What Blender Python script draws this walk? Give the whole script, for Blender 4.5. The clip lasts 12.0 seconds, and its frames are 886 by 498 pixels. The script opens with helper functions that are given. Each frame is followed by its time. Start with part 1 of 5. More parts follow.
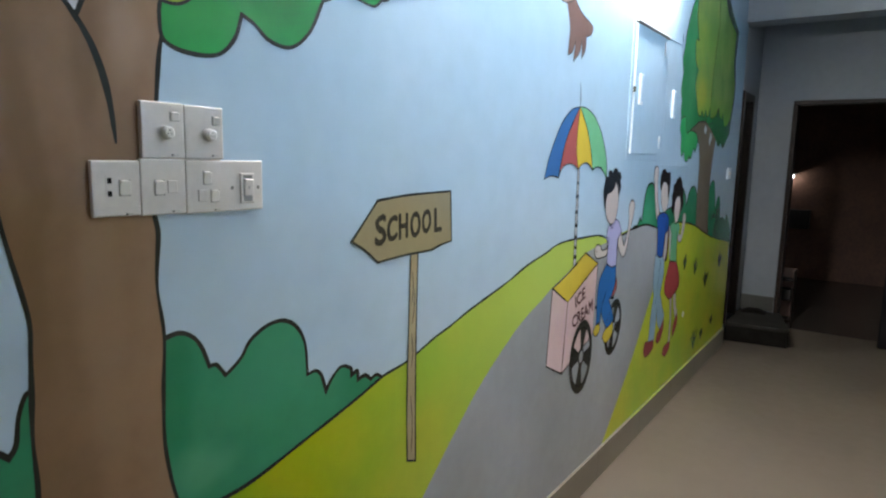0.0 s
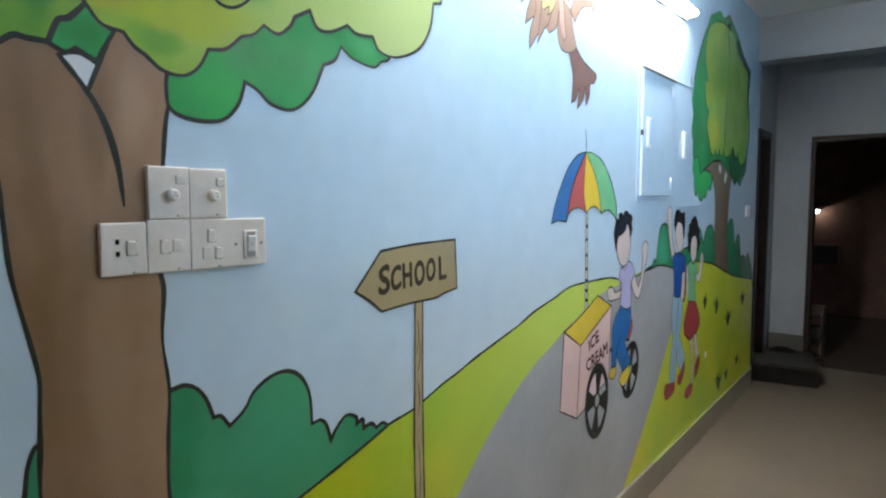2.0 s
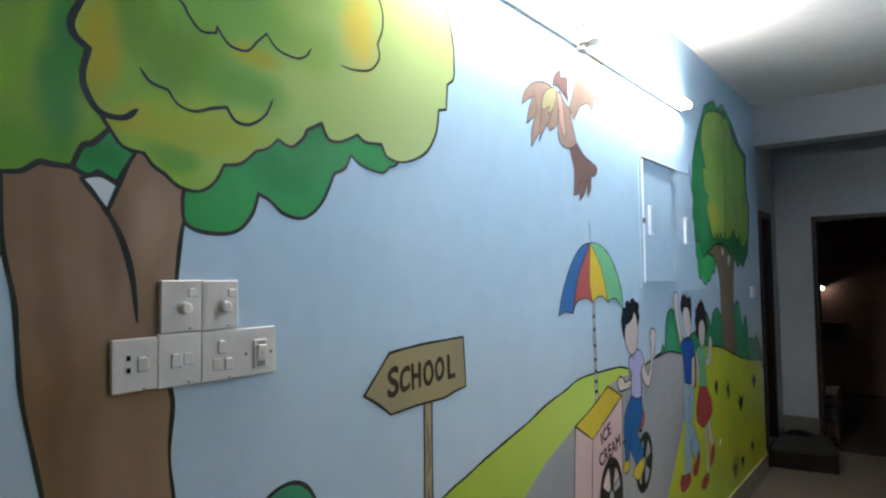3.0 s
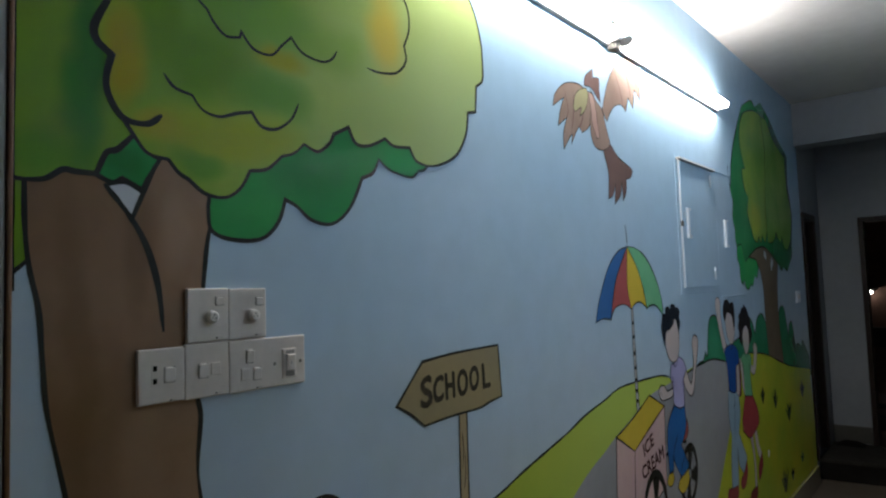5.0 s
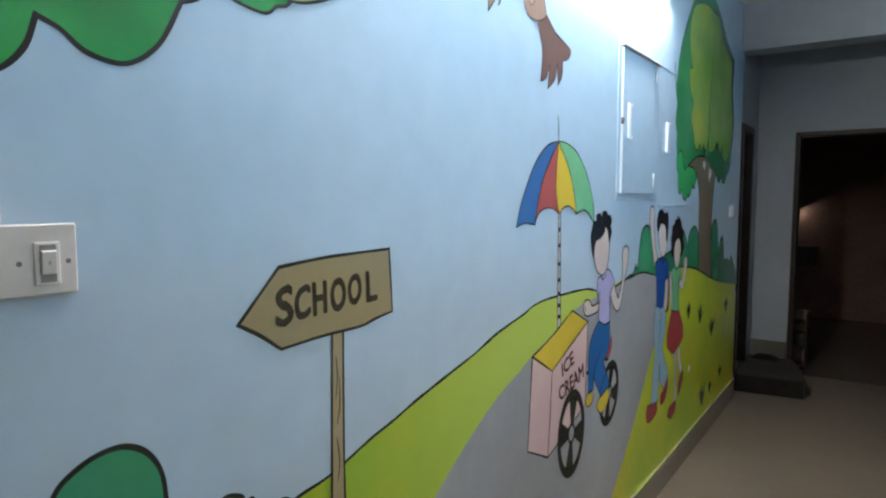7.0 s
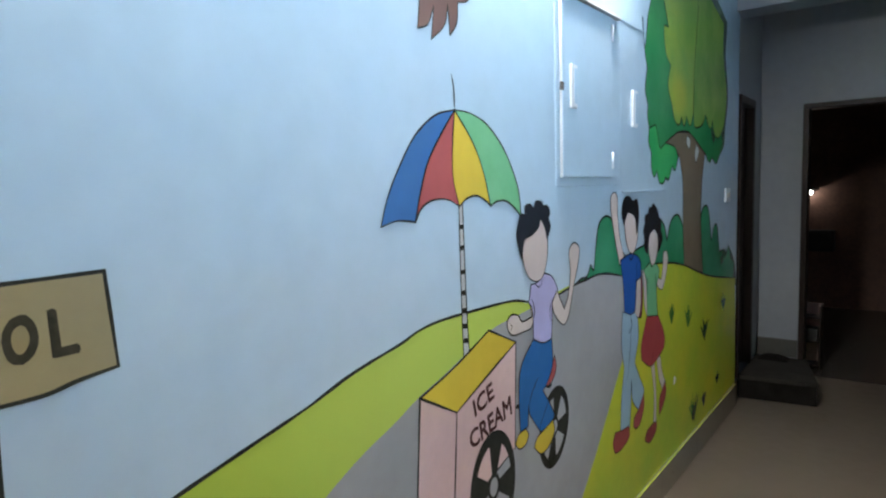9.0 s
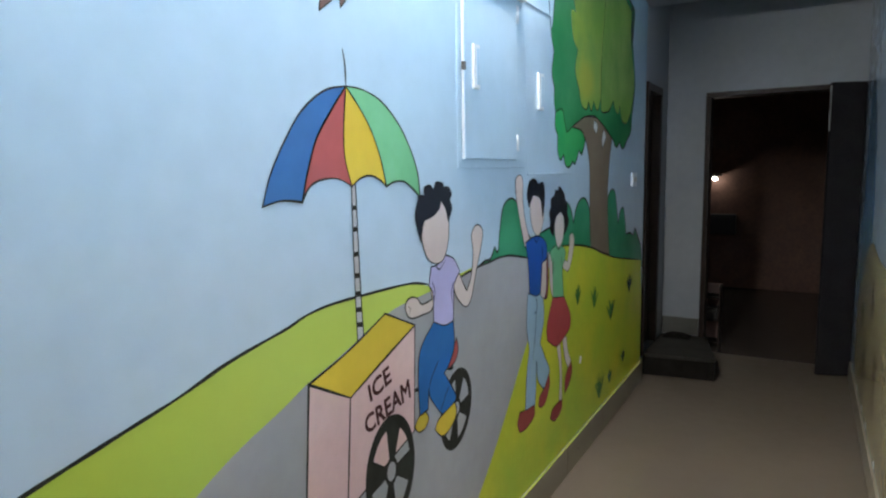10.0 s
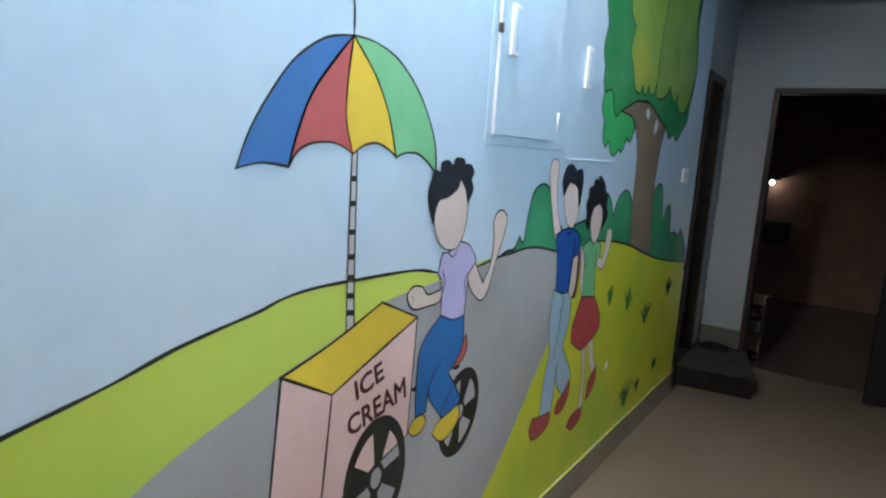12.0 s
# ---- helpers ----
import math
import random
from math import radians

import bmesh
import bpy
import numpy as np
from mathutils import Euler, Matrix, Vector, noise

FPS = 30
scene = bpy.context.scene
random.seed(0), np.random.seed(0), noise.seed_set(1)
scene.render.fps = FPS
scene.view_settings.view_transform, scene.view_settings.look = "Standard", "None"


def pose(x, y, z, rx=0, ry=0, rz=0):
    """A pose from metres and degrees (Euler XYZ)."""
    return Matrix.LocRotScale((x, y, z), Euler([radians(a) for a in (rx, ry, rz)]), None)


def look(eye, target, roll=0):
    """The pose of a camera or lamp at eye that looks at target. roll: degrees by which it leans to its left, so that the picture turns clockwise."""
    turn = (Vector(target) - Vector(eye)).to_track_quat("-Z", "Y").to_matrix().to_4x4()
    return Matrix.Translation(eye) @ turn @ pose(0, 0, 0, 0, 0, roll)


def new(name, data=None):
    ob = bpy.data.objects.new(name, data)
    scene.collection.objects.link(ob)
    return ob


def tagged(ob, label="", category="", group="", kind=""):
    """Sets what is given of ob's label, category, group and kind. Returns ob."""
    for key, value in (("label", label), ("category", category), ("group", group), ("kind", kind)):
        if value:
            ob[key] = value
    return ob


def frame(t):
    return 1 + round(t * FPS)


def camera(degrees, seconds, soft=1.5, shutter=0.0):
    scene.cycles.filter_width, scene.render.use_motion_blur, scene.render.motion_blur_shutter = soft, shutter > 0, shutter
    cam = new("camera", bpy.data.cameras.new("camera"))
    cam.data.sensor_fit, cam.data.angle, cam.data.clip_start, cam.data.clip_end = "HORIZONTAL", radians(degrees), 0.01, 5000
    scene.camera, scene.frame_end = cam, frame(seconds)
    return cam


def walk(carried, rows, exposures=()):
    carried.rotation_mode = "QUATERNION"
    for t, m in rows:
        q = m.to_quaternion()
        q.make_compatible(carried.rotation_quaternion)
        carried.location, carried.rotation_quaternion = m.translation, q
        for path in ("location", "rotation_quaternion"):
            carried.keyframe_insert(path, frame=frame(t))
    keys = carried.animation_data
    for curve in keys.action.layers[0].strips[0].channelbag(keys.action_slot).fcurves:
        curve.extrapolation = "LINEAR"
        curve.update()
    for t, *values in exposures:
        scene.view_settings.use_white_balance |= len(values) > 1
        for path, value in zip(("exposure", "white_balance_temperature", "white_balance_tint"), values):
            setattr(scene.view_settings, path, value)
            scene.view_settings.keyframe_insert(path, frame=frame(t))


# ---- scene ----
cam = camera(70.0, 12.0, 2.25)
PATH = [
    (0, (0.985, 0.815, 1.478), (-0.143, 2.441, 1.19), 1.3),
    (0.5, (1.031, 0.839, 1.456), (-0.102, 2.445, 1.083), 0.4),
    (1, (1.033, 0.836, 1.445), (-0.084, 2.438, 1.014), 1.8),
    (1.5, (1.029, 0.824, 1.465), (-0.109, 2.439, 1.151), 1.0),
    (2, (1.051, 0.823, 1.5), (-0.153, 2.412, 1.341), -0.1),
    (2.5, (1.041, 0.82, 1.522), (-0.165, 2.414, 1.453), -0.8),
    (3, (1.044, 0.811, 1.555), (-0.168, 2.399, 1.642), -0.9),
    (3.2, (1.044, 0.811, 1.56), (-0.166, 2.4, 1.676), -0.9),
    (4.8, (1.046, 0.821, 1.556), (-0.263, 2.317, 1.776), -2.1),
    (5, (1.016, 0.847, 1.541), (-0.273, 2.371, 1.668), -1.9),
    (5.5, (0.926, 0.933, 1.509), (-0.25, 2.551, 1.529), -1.0),
    (6, (0.852, 0.989, 1.503), (-0.234, 2.668, 1.488), -2.1),
    (6.5, (0.844, 1.047, 1.502), (-0.253, 2.717, 1.408), -1.5),
    (7, (0.883, 1.205, 1.496), (-0.257, 2.84, 1.334), -0.0),
    (7.2, (0.899, 1.266, 1.49), (-0.277, 2.875, 1.325), -0.4),
    (8.8, (0.909, 1.777, 1.466), (-0.201, 3.422, 1.218), -3.3),
    (9, (0.912, 1.839, 1.486), (-0.276, 3.438, 1.298), -1.6),
    (9.5, (0.933, 1.899, 1.5), (-0.133, 3.577, 1.277), -2.0),
    (10, (0.962, 1.914, 1.477), (-0.032, 3.632, 1.231), -0.9),
    (10.5, (0.97, 1.917, 1.471), (-0.037, 3.624, 1.2), -1.1),
    (11, (0.97, 1.94, 1.466), (-0.055, 3.632, 1.176), -0.5),
    (11.5, (0.969, 2.012, 1.461), (-0.124, 3.664, 1.188), 1.2),
    (12, (0.906, 2.137, 1.465), (-0.185, 3.784, 1.152), 3.8),
]
EXPOSURES = [(0, 0.05), (0.5, 0.27), (1, 0.46), (1.5, 0.34), (2, 0.14), (2.5, -0.06), (3.2, -0.44), (4.8, -1.45), (5.1, -1.35), (5.5, -0.8), (6.0, -0.42), (6.5, -0.18), (7.0, -0.14), (9.0, -0.1), (9.5, -0.1), (10.2, 0.0), (10.8, 0.05), (12, 0.06)]
walk(cam, [(t, look(eye, target, roll)) for t, eye, target, roll in PATH], EXPOSURES)

# ---- light ----
world = bpy.data.worlds.new("night")
scene.world = world
world.use_nodes = True
world.node_tree.nodes["Background"].inputs[0].default_value = (0.35, 0.45, 0.7, 1)
world.node_tree.nodes["Background"].inputs[1].default_value = 0.01
TUBE_GLOW = 280.0     # radiance of the near tube
TUBE_GLOW_FAR = 390.0 # far tube, set higher to balance brightness along the wall
BULB_GLOW = 50.0      # radiance of the small bulb in the room beyond


# ---- materials ----
def node_mat(name):
    m = bpy.data.materials.new(name)
    m.use_nodes = True
    return m, m.node_tree.nodes, m.node_tree.links, m.node_tree.nodes["Principled BSDF"]


def ramp_mix(nodes, links, fac, a, b):
    mix = nodes.new("ShaderNodeMix")
    mix.data_type = "RGBA"
    mix.inputs[6].default_value = (*a, 1)
    mix.inputs[7].default_value = (*b, 1)
    links.new(fac, mix.inputs[0])
    return mix.outputs[2]


def noise_node(nodes, links, vec, scale, detail=3.0):
    n = nodes.new("ShaderNodeTexNoise")
    n.inputs["Scale"].default_value = scale
    n.inputs["Detail"].default_value = detail
    links.new(vec, n.inputs["Vector"])
    return n.outputs["Fac"]


def spread(nodes, links, value, lo, hi):
    r = nodes.new("ShaderNodeMapRange")
    r.inputs["From Min"].default_value, r.inputs["From Max"].default_value = lo, hi
    links.new(value, r.inputs["Value"])
    return r.outputs["Result"]


def surface(name, a, b, scale=3.0, rough=0.5, bump=0.1, grain=160.0, metal=0.0, tone=0.12, axis="", lo=0.0, hi=1.0, spec=0.5):
    """A surface that wanders between two colours (along an axis if one is named), with a finer mottle, fine relief and uneven gloss."""
    m, nodes, links, bsdf = node_mat(name)
    vec = nodes.new("ShaderNodeTexCoord").outputs["Object"]
    big = spread(nodes, links, noise_node(nodes, links, vec, scale), 0.32, 0.68)
    if axis:
        sep = nodes.new("ShaderNodeSeparateXYZ")
        links.new(vec, sep.inputs[0])
        along = spread(nodes, links, sep.outputs[axis], lo, hi)
        blend = nodes.new("ShaderNodeMath")
        blend.operation = "MULTIPLY_ADD"
        links.new(big, blend.inputs[0])
        blend.inputs[1].default_value = 0.3
        shift = nodes.new("ShaderNodeMath")
        shift.operation = "SUBTRACT"
        links.new(along, shift.inputs[0])
        shift.inputs[1].default_value = 0.15
        links.new(shift.outputs[0], blend.inputs[2])
        blend.use_clamp = True
        big = blend.outputs[0]
    colour = ramp_mix(nodes, links, big, a, b)
    fine = noise_node(nodes, links, vec, scale * 9 + 4, 6.0)
    hsv = nodes.new("ShaderNodeHueSaturation")
    val = nodes.new("ShaderNodeMapRange")
    val.inputs["From Min"].default_value, val.inputs["From Max"].default_value = 0.25, 0.75
    val.inputs["To Min"].default_value, val.inputs["To Max"].default_value = 1 - tone, 1 + tone
    links.new(fine, val.inputs["Value"])
    links.new(val.outputs[0], hsv.inputs["Value"])
    links.new(colour, hsv.inputs["Color"])
    links.new(hsv.outputs[0], bsdf.inputs["Base Color"])
    gloss = nodes.new("ShaderNodeMapRange")
    gloss.inputs["To Min"].default_value, gloss.inputs["To Max"].default_value = rough * 0.8, rough * 1.25
    links.new(fine, gloss.inputs["Value"])
    links.new(gloss.outputs[0], bsdf.inputs["Roughness"])
    bsdf.inputs["Metallic"].default_value = metal
    bsdf.inputs["Specular IOR Level"].default_value = spec
    if bump:
        b_node = nodes.new("ShaderNodeBump")
        b_node.inputs["Strength"].default_value = bump
        b_node.inputs["Distance"].default_value = 0.002
        links.new(noise_node(nodes, links, vec, grain, 2.0), b_node.inputs["Height"])
        links.new(b_node.outputs[0], bsdf.inputs["Normal"])
    return m


def glow(name, colour, strength):
    m, nodes, links, bsdf = node_mat(name)
    bsdf.inputs["Base Color"].default_value = (*colour, 1)
    bsdf.inputs["Emission Color"].default_value = (*colour, 1)
    bsdf.inputs["Emission Strength"].default_value = strength
    return m


GLOSS = 0.13          # enamel of the mural


def enamel(name, a, b=None, scale=2.2, spec=0.25, **kw):
    b = b or tuple(c * 0.82 for c in a)
    return surface(name, a, b, scale, rough=GLOSS, bump=0.02, grain=70.0, tone=0.035, spec=spec, **kw)


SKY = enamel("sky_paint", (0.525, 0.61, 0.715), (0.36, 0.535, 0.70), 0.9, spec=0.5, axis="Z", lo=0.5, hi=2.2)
# facing wall paint kept pale to throw light back onto the mural
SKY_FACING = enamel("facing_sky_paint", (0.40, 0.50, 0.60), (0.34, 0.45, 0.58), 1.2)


def blended_grass(name, yellow, green, lime, lo, hi, scale):
    """Sponged grass: yellow and green clouds that pale to lime along the wall."""
    m = enamel(name, yellow, green, scale)
    nodes, links = m.node_tree.nodes, m.node_tree.links
    bsdf = nodes["Principled BSDF"]
    base = bsdf.inputs["Base Color"].links[0].from_socket
    sep = nodes.new("ShaderNodeSeparateXYZ")
    links.new(nodes.new("ShaderNodeTexCoord").outputs["Object"], sep.inputs[0])
    mix = nodes.new("ShaderNodeMix")
    mix.data_type = "RGBA"
    links.new(spread(nodes, links, sep.outputs["Y"], lo, hi), mix.inputs[0])
    links.new(base, mix.inputs[6])
    mix.inputs[7].default_value = (*lime, 1)
    links.new(mix.outputs[2], bsdf.inputs["Base Color"])
    return m


def airbrush(m, dabs):
    """Soft sprayed clouds of other colours over a painted shape: (along the wall, height, half width, half height, colour, strength)."""
    nodes, links = m.node_tree.nodes, m.node_tree.links
    bsdf = nodes["Principled BSDF"]
    base = bsdf.inputs["Base Color"].links[0].from_socket
    coord = nodes.new("ShaderNodeTexCoord").outputs["Object"]
    wander = nodes.new("ShaderNodeTexNoise")
    wander.inputs["Scale"].default_value = 7.0
    links.new(coord, wander.inputs["Vector"])
    shake = nodes.new("ShaderNodeMix")
    shake.data_type, shake.blend_type = "RGBA", "LINEAR_LIGHT"
    shake.inputs[0].default_value = 0.035
    links.new(coord, shake.inputs[6])
    links.new(wander.outputs["Color"], shake.inputs[7])
    for y, z, ry, rz, colour, strength in dabs:
        place = nodes.new("ShaderNodeMapping")
        place.vector_type = "TEXTURE"
        place.inputs["Location"].default_value = (0, y, z)
        place.inputs["Scale"].default_value = (1, ry, rz)
        links.new(shake.outputs[2], place.inputs["Vector"])
        ball = nodes.new("ShaderNodeTexGradient")
        ball.gradient_type = "SPHERICAL"
        links.new(place.outputs[0], ball.inputs["Vector"])
        soft = nodes.new("ShaderNodeMapRange")
        soft.interpolation_type = "SMOOTHSTEP"
        soft.inputs["From Max"].default_value = 0.75
        soft.inputs["To Max"].default_value = strength
        links.new(ball.outputs["Fac"], soft.inputs["Value"])
        mix = nodes.new("ShaderNodeMix")
        mix.data_type = "RGBA"
        links.new(soft.outputs[0], mix.inputs[0])
        links.new(base, mix.inputs[6])
        mix.inputs[7].default_value = (*colour, 1)
        base = mix.outputs[2]
    links.new(base, bsdf.inputs["Base Color"])
    return m


GRASS = blended_grass("grass_paint", (0.48, 0.46, 0.010), (0.26, 0.42, 0.014), (0.45, 0.56, 0.11), 1.75, 2.85, 3.0)
GRASS_DEEP = enamel("deep_grass_paint", (0.60, 0.57, 0.045), (0.39, 0.52, 0.05), 2.4)
ROADGREY = enamel("road_paint", (0.305, 0.31, 0.33), (0.385, 0.39, 0.42), 1.8)
TEAL = airbrush(enamel("teal_paint", (0.022, 0.21, 0.10), (0.05, 0.28, 0.15), 2.6), (
    (1.47, 0.90, 0.10, 0.07, (0.10, 0.34, 0.20), 0.6), (1.62, 1.02, 0.14, 0.12, (0.05, 0.29, 0.17), 0.6), (1.42, 1.05, 0.06, 0.16, (0.015, 0.18, 0.08), 0.6), (4.08, 1.22, 0.14, 0.12, (0.07, 0.36, 0.20), 0.5)))
BARK = airbrush(enamel("bark_paint", (0.18, 0.10, 0.050), (0.33, 0.205, 0.130), 4.2, axis="Y", lo=1.10, hi=1.48), (
    (1.30, 1.62, 0.03, 0.16, (0.17, 0.095, 0.05), 0.5), (1.21, 1.45, 0.03, 0.40, (0.16, 0.09, 0.042), 0.5), (1.30, 1.20, 0.05, 0.45, (0.31, 0.195, 0.12), 0.5), (1.36, 1.66, 0.04, 0.10, (0.38, 0.25, 0.17), 0.6)))
BARK_FAR = enamel("far_bark_paint", (0.23, 0.18, 0.13), (0.17, 0.135, 0.10), 3.2)
TUFTGREEN = enamel("tuft_paint", (0.055, 0.17, 0.04), (0.08, 0.21, 0.045), 5.0)
GAP = enamel("gap_paint", (0.62, 0.64, 0.68))
LEAF_DARK = airbrush(enamel("dark_leaf_paint", (0.012, 0.215, 0.045), (0.028, 0.29, 0.065), 3.0), (
    (1.63, 1.78, 0.12, 0.06, (0.008, 0.17, 0.03), 0.6), (1.50, 1.70, 0.12, 0.05, (0.035, 0.31, 0.07), 0.6), (1.28, 1.76, 0.05, 0.04, (0.01, 0.15, 0.02), 0.6)))
LEAF_FAR = enamel("far_leaf_paint", (0.022, 0.20, 0.075), (0.045, 0.26, 0.10), 3.0)
LEAF_TUFT = enamel("tuft_leaf_paint", (0.03, 0.33, 0.11), (0.06, 0.40, 0.12), 3.0)
LEAF_MID = airbrush(enamel("mid_leaf_paint", (0.13, 0.27, 0.015), (0.17, 0.31, 0.022), 3.0), (
    (1.222, 1.90, 0.05, 0.26, (0.02, 0.16, 0.018), 0.9), (1.15, 2.02, 0.06, 0.12, (0.16, 0.26, 0.02), 0.7), (1.16, 1.76, 0.08, 0.06, (0.07, 0.22, 0.02), 0.6)))
LEAF_LIGHT = airbrush(blended_grass("light_leaf_paint", (0.26, 0.38, 0.030), (0.19, 0.34, 0.035), (0.38, 0.49, 0.19), 1.40, 2.05, 4.2), (
    (1.52, 2.08, 0.24, 0.13, (0.12, 0.30, 0.035), 0.8), (1.42, 1.955, 0.16, 0.10, (0.11, 0.24, 0.015), 0.85), (1.56, 1.925, 0.12, 0.07, (0.10, 0.28, 0.030), 0.8),
    (1.33, 2.02, 0.06, 0.10, (0.12, 0.24, 0.015), 0.8), (1.275, 1.93, 0.05, 0.13, (0.37, 0.31, 0.012), 0.95), (1.58, 1.995, 0.09, 0.035, (0.33, 0.32, 0.015), 0.8),
    (1.47, 1.83, 0.22, 0.07, (0.33, 0.38, 0.020), 0.8), (1.34, 1.82, 0.06, 0.04, (0.38, 0.32, 0.03), 0.7), (1.41, 1.772, 0.07, 0.035, (0.10, 0.28, 0.025), 0.8),
    (1.875, 2.13, 0.09, 0.13, (0.54, 0.42, 0.06), 0.8), (1.72, 2.06, 0.12, 0.08, (0.20, 0.36, 0.05), 0.6)))
LEAF_LIGHT_FAR = airbrush(enamel("yellow_leaf_paint", (0.28, 0.41, 0.075), (0.18, 0.35, 0.075), 5.0), (
    (4.98, 1.90, 0.20, 0.16, (0.40, 0.43, 0.05), 0.7), (5.15, 2.30, 0.20, 0.25, (0.14, 0.32, 0.06), 0.6)))
LEAF_OLIVE = enamel("olive_leaf_paint", (0.14, 0.30, 0.06), (0.23, 0.38, 0.085), 5.0)
POSTWOOD = enamel("post_paint", (0.42, 0.33, 0.20), (0.33, 0.26, 0.16), 6.0)
SIGNWOOD = enamel("sign_paint", (0.33, 0.26, 0.14), (0.28, 0.24, 0.15), 4.0)
POLEWHITE = enamel("pole_paint", (0.50, 0.50, 0.53))
P_BLUE = enamel("blue_paint", (0.045, 0.16, 0.42))
P_BLUE_DEEP = enamel("deep_blue_paint", (0.02, 0.09, 0.38))
P_TROUSER = enamel("trouser_paint", (0.03, 0.15, 0.42))
P_RED = enamel("red_paint", (0.45, 0.105, 0.105))
P_RED_DEEP = enamel("deep_red_paint", (0.45, 0.075, 0.08))
P_MAROON = enamel("maroon_paint", (0.20, 0.04, 0.06))
P_SHOE = enamel("shoe_paint", (0.36, 0.07, 0.065))
P_YELLOW = enamel("yellow_paint", (0.68, 0.50, 0.06))
P_GREEN = enamel("green_paint", (0.14, 0.42, 0.22), (0.20, 0.49, 0.28), 4.0)
P_PINK = enamel("pink_paint", (0.68, 0.49, 0.48), (0.62, 0.42, 0.43), 4.0)
P_BROWN = enamel("brown_paint", (0.30, 0.225, 0.19), (0.24, 0.17, 0.14), 5.0)
P_BROWN_DARK = enamel("dark_brown_paint", (0.13, 0.085, 0.08), (0.17, 0.105, 0.095), 5.0)
LETTERBROWN = enamel("letter_paint", (0.075, 0.032, 0.032), spec=0.15)
P_LIME = enamel("lime_paint", (0.36, 0.35, 0.20))
P_SALMON = enamel("salmon_paint", (0.46, 0.31, 0.27))
P_SKIN = enamel("pale_buff_paint", (0.66, 0.56, 0.54))
P_LILAC = enamel("lilac_paint", (0.48, 0.45, 0.74))
P_JEANS = enamel("jeans_paint", (0.34, 0.50, 0.66))
INK = enamel("outline_paint", (0.024, 0.026, 0.024), (0.034, 0.036, 0.032), 12.0, spec=0.15)
INK_SOFT = enamel("brushed_black_paint", (0.030, 0.028, 0.022), (0.055, 0.048, 0.034), 40.0, spec=0.15)
INKBLUE = enamel("blue_black_paint", (0.018, 0.022, 0.032), spec=0.15)
SAND = enamel("sand_paint", (0.46, 0.40, 0.25), (0.40, 0.36, 0.24), 2.0)
SKY_DIMMED = enamel("dimmed_sky_paint", (0.10, 0.26, 0.50), (0.16, 0.32, 0.52), 2.0)

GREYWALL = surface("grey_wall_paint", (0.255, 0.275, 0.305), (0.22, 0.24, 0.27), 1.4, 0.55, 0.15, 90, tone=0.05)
CEILING = surface("ceiling_paint", (0.56, 0.55, 0.53), (0.50, 0.49, 0.48), 1.2, 0.8, 0.2, 120, tone=0.05)
FLOOR = surface("cream_floor_tile", (0.145, 0.118, 0.092), (0.118, 0.096, 0.075), 1.2, 0.40, 0.0, 60, tone=0.03)
SKIRT = surface("skirting_tile", (0.235, 0.205, 0.165), (0.20, 0.175, 0.14), 3.0, 0.3, 0.04, 80, tone=0.08)
SKIRT_END = surface("end_skirting_tile", (0.075, 0.075, 0.065), (0.055, 0.055, 0.05), 3.0, 0.45, 0.04, 80, tone=0.1)
WOOD = surface("dark_door_wood", (0.021, 0.013, 0.010), (0.014, 0.009, 0.007), 7.0, 0.45, 0.12, 60, tone=0.2, spec=0.25)
BLACKWOOD = surface("blackened_door_wood", (0.017, 0.016, 0.018), (0.012, 0.011, 0.013), 7.0, 0.7, 0.12, 60, tone=0.2, spec=0.1)
FRAMEWOOD = surface("brown_frame_wood", (0.20, 0.10, 0.045), (0.14, 0.07, 0.03), 7.0, 0.4, 0.12, 60, tone=0.2)
GREYPAINT = surface("grey_metal_paint", (0.42, 0.43, 0.42), (0.36, 0.37, 0.37), 5.0, 0.45, 0.08, 120, tone=0.06)
GRANITE = surface("dark_granite", (0.009, 0.008, 0.007), (0.014, 0.013, 0.012), 14.0, 0.8, 0.05, 200, tone=0.3, spec=0.04)
STEPTOP = surface("grey_step_stone", (0.036, 0.034, 0.030), (0.025, 0.024, 0.021), 8.0, 0.8, 0.08, 120, tone=0.2, spec=0.06)
MATFIBRE = surface("mat_fibre", (0.010, 0.009, 0.008), (0.015, 0.013, 0.012), 30.0, 0.95, 0.6, 500, tone=0.3, spec=0.1)
IVORY = surface("ivory_plastic", (0.665, 0.615, 0.585), (0.62, 0.575, 0.545), 9.0, 0.32, 0.02, 200, tone=0.04)
IVORY_WORN = surface("worn_ivory_plastic", (0.66, 0.58, 0.49), (0.70, 0.63, 0.55), 12.0, 0.35, 0.02, 200, tone=0.06)
PALEPAINT = surface("pale_blue_paint", (0.52, 0.585, 0.64), (0.47, 0.54, 0.60), 6.0, 0.6, 0.03, 120, tone=0.05)
WHITEPLASTIC = surface("white_plastic", (0.74, 0.70, 0.67), (0.70, 0.665, 0.635), 9.0, 0.3, 0.02, 200, tone=0.03)
GREYPLASTIC = surface("grey_plastic", (0.46, 0.45, 0.43), (0.40, 0.39, 0.38), 9.0, 0.4, 0.02, 200)
MIDGREY = surface("mid_grey_plastic", (0.24, 0.235, 0.23), (0.20, 0.195, 0.19), 9.0, 0.5, 0.03, 200)
DARKPLASTIC = surface("dark_grey_plastic", (0.20, 0.18, 0.16), (0.15, 0.14, 0.125), 9.0, 0.6, 0.05, 200)
# near-black that stands for the shade inside the socket holes
HOLE_DARK = surface("hole_shade", (0.008, 0.008, 0.008), (0.012, 0.012, 0.012), 9.0, 0.9, 0.0, 200, spec=0.1)
